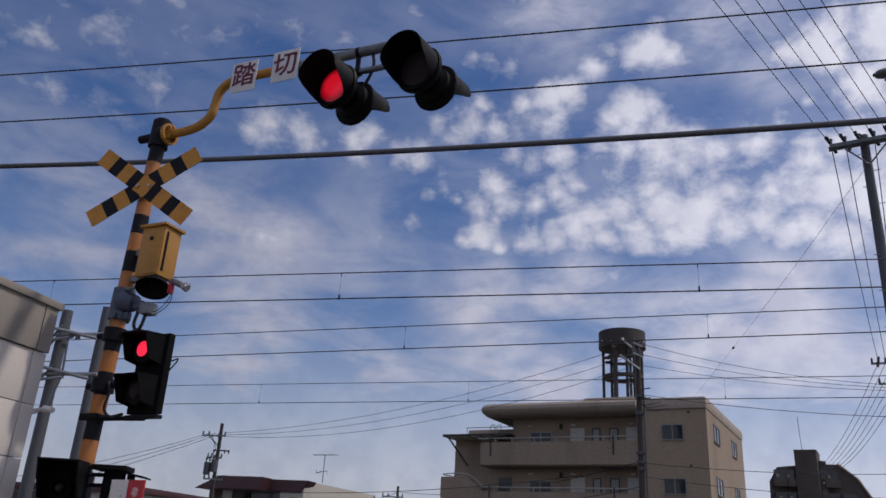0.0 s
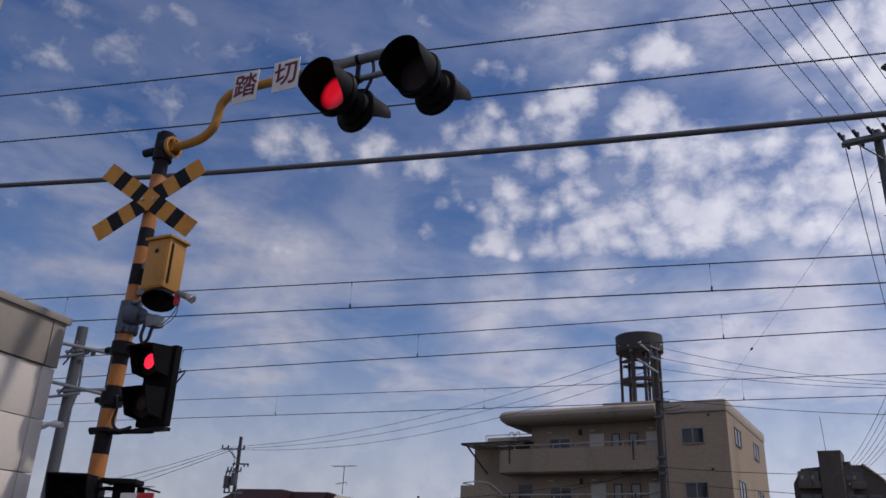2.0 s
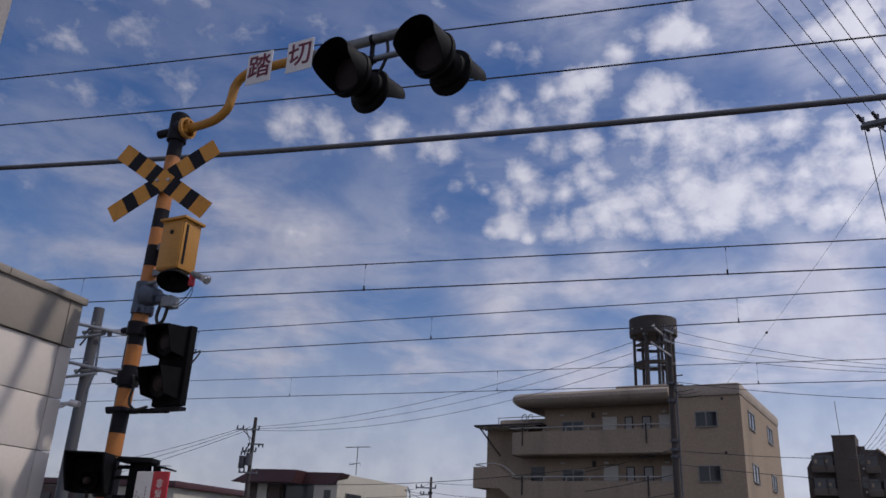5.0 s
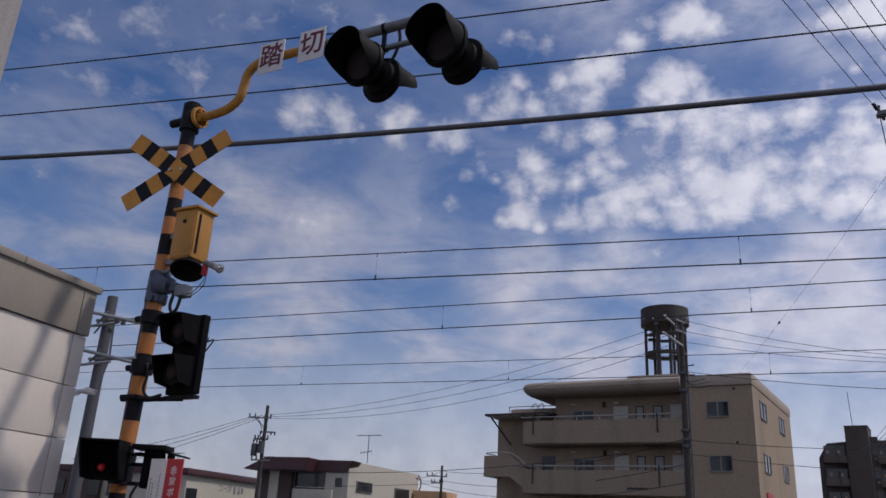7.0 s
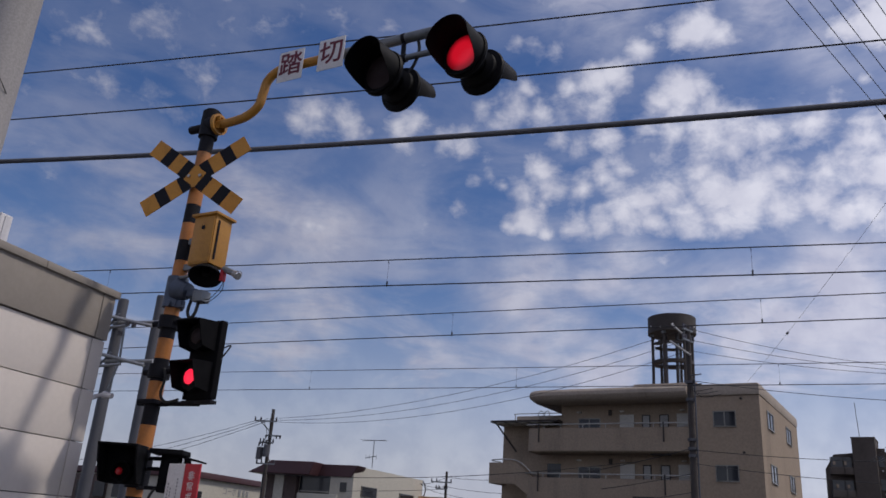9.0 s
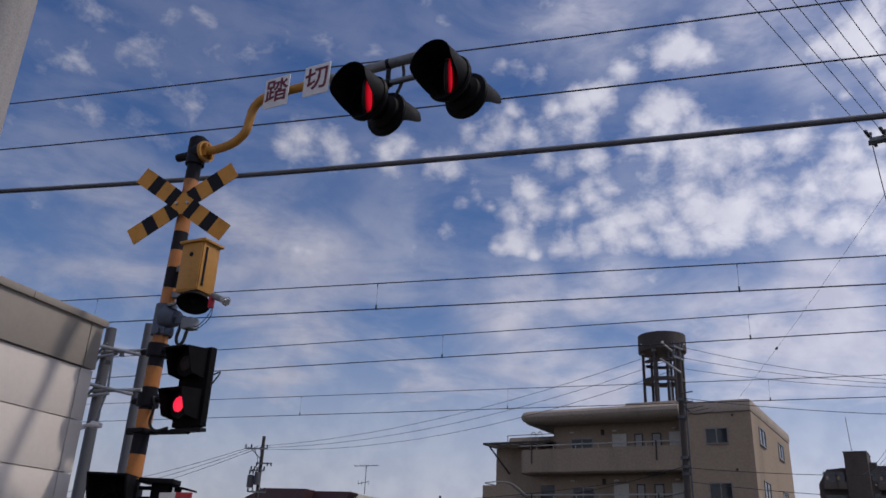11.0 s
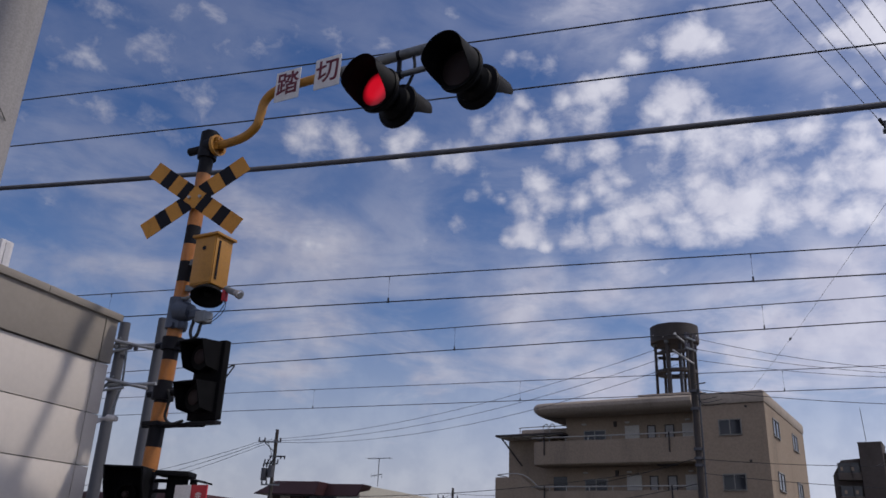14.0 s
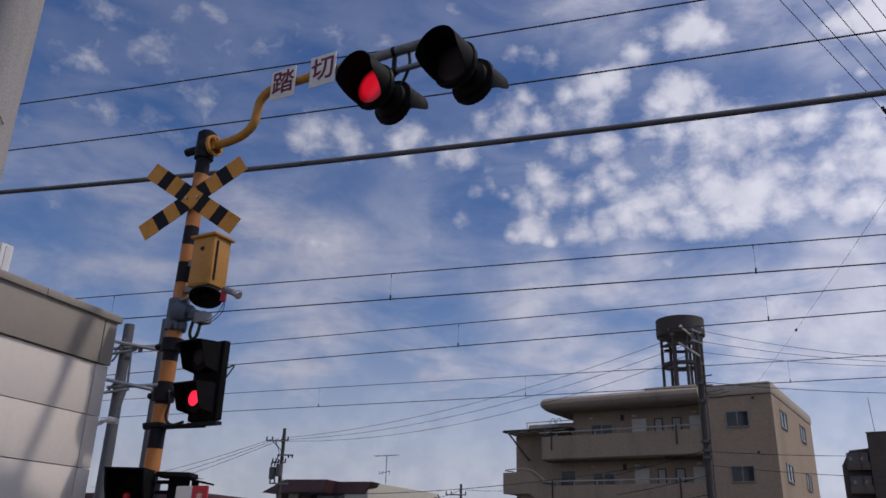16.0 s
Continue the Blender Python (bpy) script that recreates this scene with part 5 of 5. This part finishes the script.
def build_tank_tower():
    c = apt(4.98, 3.0, 0)
    thing = root("water_tower", c + UP * 10.0, "dark brown round water tank on steel legs", "water tower")
    bm = B()
    tube(bm, [c + UP * 13.3, c + UP * 14.25], 1.33, 40)
    bmesh.ops.bevel(bm, geom=[e for e in bm.edges if e.calc_face_angle(0) > 1.2], offset=0.06, segments=2, affect="EDGES")
    tank = part("tank_drum", bm, TANKB, thing, "round dark tank drum")
    for k in range(6):
        a = radians(60 * k + 8)
        d = Vector((math.cos(a), math.sin(a), 0))
        bm = B()
        tube(bm, [c + d * 1.08 + UP * 10.0, c + d * 1.08 + UP * 13.31], 0.085, 10)
        part("leg", bm, TANKB, thing)
        bm = B()
        box(bm, c + d * 1.10 + UP * 13.25, (0.2, 0.2, 0.16), math.degrees(a))
        part("bolt_plate", bm, STEEL, tank)
    bm = B()
    n = 40
    rr = [[bm.verts.new(c + Vector((r * math.cos(6.28319 * j / n), r * math.sin(6.28319 * j / n), z))) for j in range(n)] for r, z in ((1.15, 11.56), (1.15, 11.72), (0.78, 11.72), (0.78, 11.56))]
    for i in range(4):
        for j in range(n):
            bm.faces.new((rr[i][j], rr[i][(j + 1) % n], rr[(i + 1) % 4][(j + 1) % n], rr[(i + 1) % 4][j]))
    part("ring_platform", bm, TANKB, thing)
    bm = B()
    rr = [[bm.verts.new(c + Vector((r * math.cos(6.28319 * j / n), r * math.sin(6.28319 * j / n), z))) for j in range(n)] for r, z in ((1.12, 12.62), (1.12, 12.74), (0.85, 12.74), (0.85, 12.62))]
    for i in range(4):
        for j in range(n):
            if 4 < j < 17 or 22 < j < 34:
                bm.faces.new((rr[i][j], rr[i][(j + 1) % n], rr[(i + 1) % 4][(j + 1) % n], rr[(i + 1) % 4][j]))
    bmesh.ops.delete(bm, geom=[v for v in bm.verts if not v.link_faces], context="VERTS")
    part("upper_ring", bm, TANKB, thing)
    for k in range(12):
        a = radians(30 * k + 5)
        part("bolt", tube(B(), [c + Vector((1.34 * math.cos(a), 1.34 * math.sin(a), 13.48 + 0.14 * (k % 2))), c + Vector((1.37 * math.cos(a), 1.37 * math.sin(a), 13.48 + 0.14 * (k % 2)))], 0.045, 6), WHITE, tank, "pale bolt head")
    for pts, r in (([(-0.4, 0.1, 10.0), (-0.4, 0.1, 13.3)], 0.13), ([(0.25, -0.2, 10.0), (0.25, -0.2, 13.3)], 0.09)):
        bm = B()
        tube(bm, [c + Vector(p) for p in pts], r, 10)
        part("riser_pipe", bm, GREYPOLE, thing, "grey riser pipe")
    bm = B()
    for s in (-0.16, 0.16):
        tube(bm, [c + Vector((0.55 + s, -0.75, 10.0)), c + Vector((0.55 + s, -0.75, 13.3))], 0.025, 6)
    for k in range(9):
        tube(bm, [c + Vector((0.39, -0.75, 10.2 + k * 0.32)), c + Vector((0.71, -0.75, 10.2 + k * 0.32))], 0.018, 5)
    part("ladder", bm, STEEL, thing)


build_tank_tower()


# ---- distant dark apartment block ----
def build_far_block():
    thing = root("apartment_block", (17, 96, 0), "distant dark brown apartment block with chamfered shoulders", "apartment block")

    def prism(pts, y0, y1, shift):
        """A slab with the outline pts in x and z, running back from y0 to y1."""
        bm = B()
        f = [bm.verts.new((x, y0, z)) for x, z in pts]
        b = [bm.verts.new((x + shift, y1, z)) for x, z in pts]
        bm.faces.new(f)
        bm.faces.new(b)
        for j in range(len(pts)):
            k = (j + 1) % len(pts)
            bm.faces.new((f[j], f[k], b[k], b[j]))
        return bm

    part("wall", prism([(11.8, 0), (11.85, 11.05), (12.75, 12.6), (14.9, 12.85), (14.9, 0)], 95, 108, 1.6), FARDARK, thing, "brown wing with a chamfered shoulder")
    part("wall", prism([(17.2, 0), (17.2, 13.05), (18.85, 13.05), (20.7, 11.5), (21.75, 9.7), (23.4, 7.6), (23.4, 0)], 95.3, 108, 1.6), FARDARK, thing, "brown wing with a sloping roof edge")
    bm = B()
    for a, b in (((18.85, 13.05), (20.7, 11.5)), ((20.7, 11.5), (21.75, 9.7)), ((21.75, 9.7), (23.4, 7.6))):
        tube(bm, [(a[0], 95.2, a[1] + 0.08), (b[0], 95.2, b[1] + 0.08)], 0.12, 6)
        tube(bm, [(a[0] + 0.5, 97.5, a[1] + 0.12), (b[0] + 0.5, 97.5, b[1] + 0.12)], 0.10, 6)
    part("roof_edge", bm, RENDERW, thing, "paler sloping roof edge")
    bm = B()
    box(bm, (16.05, 95.9, 7.15), (2.2, 4.4, 14.3), -14, bevel=0.06)
    tower = part("lift_tower", bm, FARDARK, thing, "brown lift tower above the roof")
    bm = B()
    box(bm, (16.05, 95.9, 14.3), (2.3, 4.5, 0.12), -14, bevel=0.03)
    part("tower_coping", bm, FARPALE, tower)
    bm = B()
    box(bm, (17.15, 95.9, 6.65), (0.9, 3.0, 13.3), bevel=0.05)
    part("stair_shaft", bm, FARDARK, thing)
    for row in range(5):
        z = 11.75 - row * 2.35
        for x, wd in ((12.95, 1.15), (14.0, 0.75), (18.05, 1.2), (19.6, 1.3), (21.1, 1.1), (22.4, 0.9)):
            if z + 0.6 > 12.9 - max(0.0, x + wd / 2 - 18.9) * 1.25:
                continue
            # dark block set on the wall stands in for the recess's shade
            part("loggia_shade", box(B(), (x, 95.02, z), (wd, 0.7, 1.15)), GLASS_SHADE, thing, "dark block for the shaded recess behind a balcony")
            part("balcony", box(B(), (x, 94.6, z - 0.85), (wd + 0.25, 0.9, 0.75), bevel=0.04), FARPALE, thing, "brown balcony parapet")
            part("wall_unit", box(B(), (x - 0.25 + 0.12 * (row % 3), 94.63, z - 0.05), (0.24, 0.1, 0.36)), RENDERW, thing, "small pale wall unit")
        # dark sheet on the shaft in place of a shaded opening
        part("stair_shade_panel", box(B(), (17.15, 94.39, z + 0.2), (0.5, 0.08, 1.1)), GLASS_SHADE, thing, "dark panel for the shade in a stair doorway")
        part("landing_lamp", box(B(), (17.2, 94.33, z - 0.75), (0.14, 0.08, 0.14)), WHITE, thing, "small white lamp")
    bm = B()
    tube(bm, [(15.55, 95.5, 14.3), (15.40, 95.5, 18.2)], 0.035, 6)
    part("aerial", bm, STEEL, thing)


build_far_block()


# ---- two-storey house with a deep maroon eave ----
def slanted(bm, x0, y0, z0, x1, y1, z1):
    """A block whose foot and top have their own extents."""
    lo = [bm.verts.new((x0[a], y0[b], z0)) for a, b in ((0, 0), (1, 0), (1, 1), (0, 1))]
    hi = [bm.verts.new((x1[a], y1[b], z1)) for a, b in ((0, 0), (1, 0), (1, 1), (0, 1))]
    bm.faces.new(lo[::-1])
    bm.faces.new(hi)
    for j in range(4):
        bm.faces.new((lo[j], lo[(j + 1) % 4], hi[(j + 1) % 4], hi[j]))
    bmesh.ops.bevel(bm, geom=bm.edges[:], offset=0.03, segments=1, affect="EDGES")


def build_house():
    thing = root("house", (-26, 50, 0), "two-storey cream house with a deep maroon flat eave", "house")
    bm = B()
    box(bm, (-25.9, 55.6, 2.6), (6.8, 10.9, 5.2))
    part("wall", bm, CREAM, thing)
    bm = B()
    v = [(-22.4, 50.1), (-21.35, 61), (-21.5, 61), (-22.55, 50.1)]
    lo = [bm.verts.new((x, y, 0)) for x, y in v]
    hi = [bm.verts.new((x, y, 5.74)) for x, y in v]
    bm.faces.new(lo)
    bm.faces.new(hi)
    for j in range(4):
        bm.faces.new((lo[j], lo[(j + 1) % 4], hi[(j + 1) % 4], hi[j]))
    part("side_wall", bm, CREAM, thing, "long cream side wall")
    bm = B()
    slanted(bm, (-29.55, -24.95), (48.6, 51.6), 4.95, (-27.9, -24.7), (48.7, 51.6), 5.79)
    part("eave", bm, MAROON, thing, "deep maroon metal eave with a slanted end")
    bm = B()
    slanted(bm, (-25.1, -22.55), (50.0, 51.4), 5.0, (-25.1, -22.1), (50.0, 51.4), 5.76)
    part("eave", bm, MAROON, thing, "deep maroon metal eave with a slanted end")
    bm = B()
    box(bm, (-25.9, 56.2, 5.45), (6.4, 9.6, 0.3))
    part("roof", bm, MAROON, thing)
    for x, w, m in ((-28.3, 0.55, BROWNW), (-27.65, 0.7, CREAM), (-26.8, 0.9, BROWNW)):
        bm = B()
        box(bm, (x, 49.85, 2.6), (w, 0.5, 5.1), bevel=0.02)
        part("front_pier", bm, m, thing)
    # dark panel carries the shade behind the balcony; the wall is not cut
    bm = B()
    box(bm, (-25.2, 50.13, 4.3), (2.2, 0.1, 1.4))
    part("balcony_shade_panel", bm, GLASS_SHADE, thing, "dark panel for the shade behind the balcony")
    bm = B()
    box(bm, (-24.7, 49.6, 3.45), (2.9, 0.15, 0.75), bevel=0.03)
    part("balcony_wall", bm, CREAM, thing)
    bm = B()
    tube(bm, [(-26.1, 49.6, 3.95), (-23.3, 49.6, 3.95)], 0.03, 6)
    part("balcony_rail", bm, RAIL, thing)
    for y0, y1, z0, z1 in ((51.2, 53.4, 3.85, 4.55), (57.0, 59.4, 3.7, 4.5)):
        bm = B()
        x = -22.4 + 1.05 * ((y0 + y1) / 2 - 50.1) / 10.9
        box(bm, (x + 0.03, (y0 + y1) / 2, (z0 + z1) / 2), (0.1, y1 - y0, z1 - z0), -5.5)
        w = part("window", bm, FRAMEAL, thing)
        bm = B()
        box(bm, (x + 0.06, (y0 + y1) / 2, (z0 + z1) / 2), (0.08, y1 - y0 - 0.12, z1 - z0 - 0.1), -5.5)
        part("pane", bm, GLASS_SHADE, w)
    bm = B()
    box(bm, (-23.1, 50.12, 4.35), (0.45, 0.1, 0.6))
    part("window", bm, GLASS_SHADE, thing)
    bm = B()
    tube(bm, smooth_path([(-21.32, 61, 5.7), (-21.1, 61, 5.2), (-21.15, 61, 4.7), (-21.35, 61, 4.4)]), 0.05, 6)
    part("gutter_hook", bm, GREYPOLE, thing)


build_house()


def build_aerial(at, z0, z1, half, label):
    x, y = at
    thing = root("roof_aerial", (x, y, z0), label, "aerial", "roof aerials")
    bm = B()
    tube(bm, [(x, y, z0), (x, y, z1)], 0.028, 6)
    part("mast", bm, STEEL, thing)
    bm = B()
    tube(bm, [(x - half, y, z1 - 0.03), (x + half, y, z1 + 0.03)], 0.022, 6)
    for k in range(9):
        t = -half + 2 * half * k / 8
        tube(bm, [(x + t, y - 0.28, z1 + 0.02), (x + t, y + 0.28, z1 + 0.02)], 0.012, 5)
    part("boom", bm, STEEL, thing)
    bm = B()
    zz = z0 + (z1 - z0) * 0.38
    tube(bm, [(x - half * 0.6, y, zz - 0.03), (x + half * 0.3, y, zz + 0.1)], 0.025, 6)
    for k in range(4):
        t = -half * 0.6 + half * 0.3 * k
        tube(bm, [(x + t, y, zz - 0.12), (x + t, y, zz + 0.16)], 0.014, 5)
    part("small_boom", bm, STEEL, thing)


build_aerial((-21.5, 50.9), 5.7, 7.52, 0.85, "thin roof aerial with long horizontal boom")
build_aerial((-35.4, 49.5), 4.8, 5.9, 0.35, "small thin roof aerial")


def build_corner_shop():
    thing = root("low_building", (-38, 50, 0), "low cream building with a maroon roof edge", "building")
    bm = B()
    box(bm, (-39.2, 54, 2.2), (11.4, 11.6, 4.4))
    part("wall", bm, CREAM, thing)
    bm = B()
    box(bm, (-39.2, 54, 4.62), (12.0, 12.4, 0.42), bevel=0.05)
    part("roof_edge", bm, MAROON, thing, "maroon metal roof edge")
    bm = B()
    box(bm, (-42.6, 48.0, 2.3), (4.5, 0.5, 4.0))
    part("front_bay", bm, BROWNW, thing)
    for x in (-43.6, -42.1, -40.6, -39.0):
        bm = B()
        box(bm, (x, 47.7, 3.3), (0.9, 0.12, 1.0))
        part("window", bm, GLASS_SHADE, thing)
    lettering("lettering", "コーポ", 0.62, axes(Vector((0, 1, 0)), UP, Vector((1, 0, 0)), Vector((-33.48, 53.0, 3.75))), GREYINK, thing)
    for y, h in ((54.35, 0.5), (54.95, 0.5), (55.45, 0.4)):
        bm = B()
        box(bm, (-33.48, y, 3.75), (0.05, 0.30, h), bevel=0.01)
        part("sign_bar", bm, GREYINK, thing, "raised sign bar")
    bm = B()
    box(bm, (-33.48, 48.9, 3.2), (0.08, 1.2, 0.7))
    part("window", bm, GLASS_SHADE, thing)


build_corner_shop()

bm = B()
box(bm, (-20.0, 61.5, 2.25), (2.6, 3, 4.5), bevel=0.05)
box(bm, (-18.75, 60.2, 2.2), (0.3, 0.6, 4.4))
single("shed", bm, PEACH, "small peach-coloured building beyond the house", "building")


# ---- lamps that flash in turn ----
def motions():
    on = {
        "left": [(-1, 0.16), (0.69, 1.22), (1.78, 2.30), (2.86, 3.33), (7.27, 7.76), (8.30, 8.82), (9.38, 9.90), (10.46, 10.96), (13.92, 14.20), (14.87, 15.35), (15.90, 17)],
        "right": [(0.18, 0.66), (1.24, 1.76), (2.34, 2.83), (3.42, 3.86), (7.80, 8.27), (8.86, 9.36), (9.93, 10.42), (11.0, 11.55), (15.38, 15.87)],
        "upper": [(-1, 0.06), (0.66, 1.25), (1.85, 2.44), (3.06, 3.68), (7.95, 8.50), (9.12, 9.66), (10.22, 10.76), (11.62, 12.14), (14.42, 14.55), (15.12, 15.66)],
        "lower": [(0.08, 0.64), (1.27, 1.83), (2.46, 3.04), (7.38, 7.92), (8.54, 9.09), (9.69, 10.20), (10.79, 11.32), (13.76, 13.90), (14.59, 15.09), (15.70, 17)],
        "foot": [(6.4, 7.3), (7.62, 8.1), (8.6, 9.3), (10.2, 10.7), (12.3, 12.9), (13.3, 13.7), (14.3, 14.8), (15.72, 17)],
        "left_back": [], "right_back": [],
    }
    for key, spans in on.items():
        ob, at, rz = LENSES[key]
        rows, step = [], 1 / 30
        lit = any(a <= 0 < b for a, b in spans)
        rows.append((0.0, 0.0 if lit else 180.0))
        for a, b in spans:
            for t, start, end in ((a, 180.0, 0.0), (b, 0.0, 180.0)):
                if 0.04 < t < 15.93:
                    t = round(t * 30) / 30
                    for k in range(4):
                        rows.append((t + (k - 1) * step, start + (end - start) * k / 3))
        rows.append((16.0, rows[-1][1]))
        walk(ob, [(t, pose(*at, 0, 0, rz + a)) for t, a in rows])


motions()
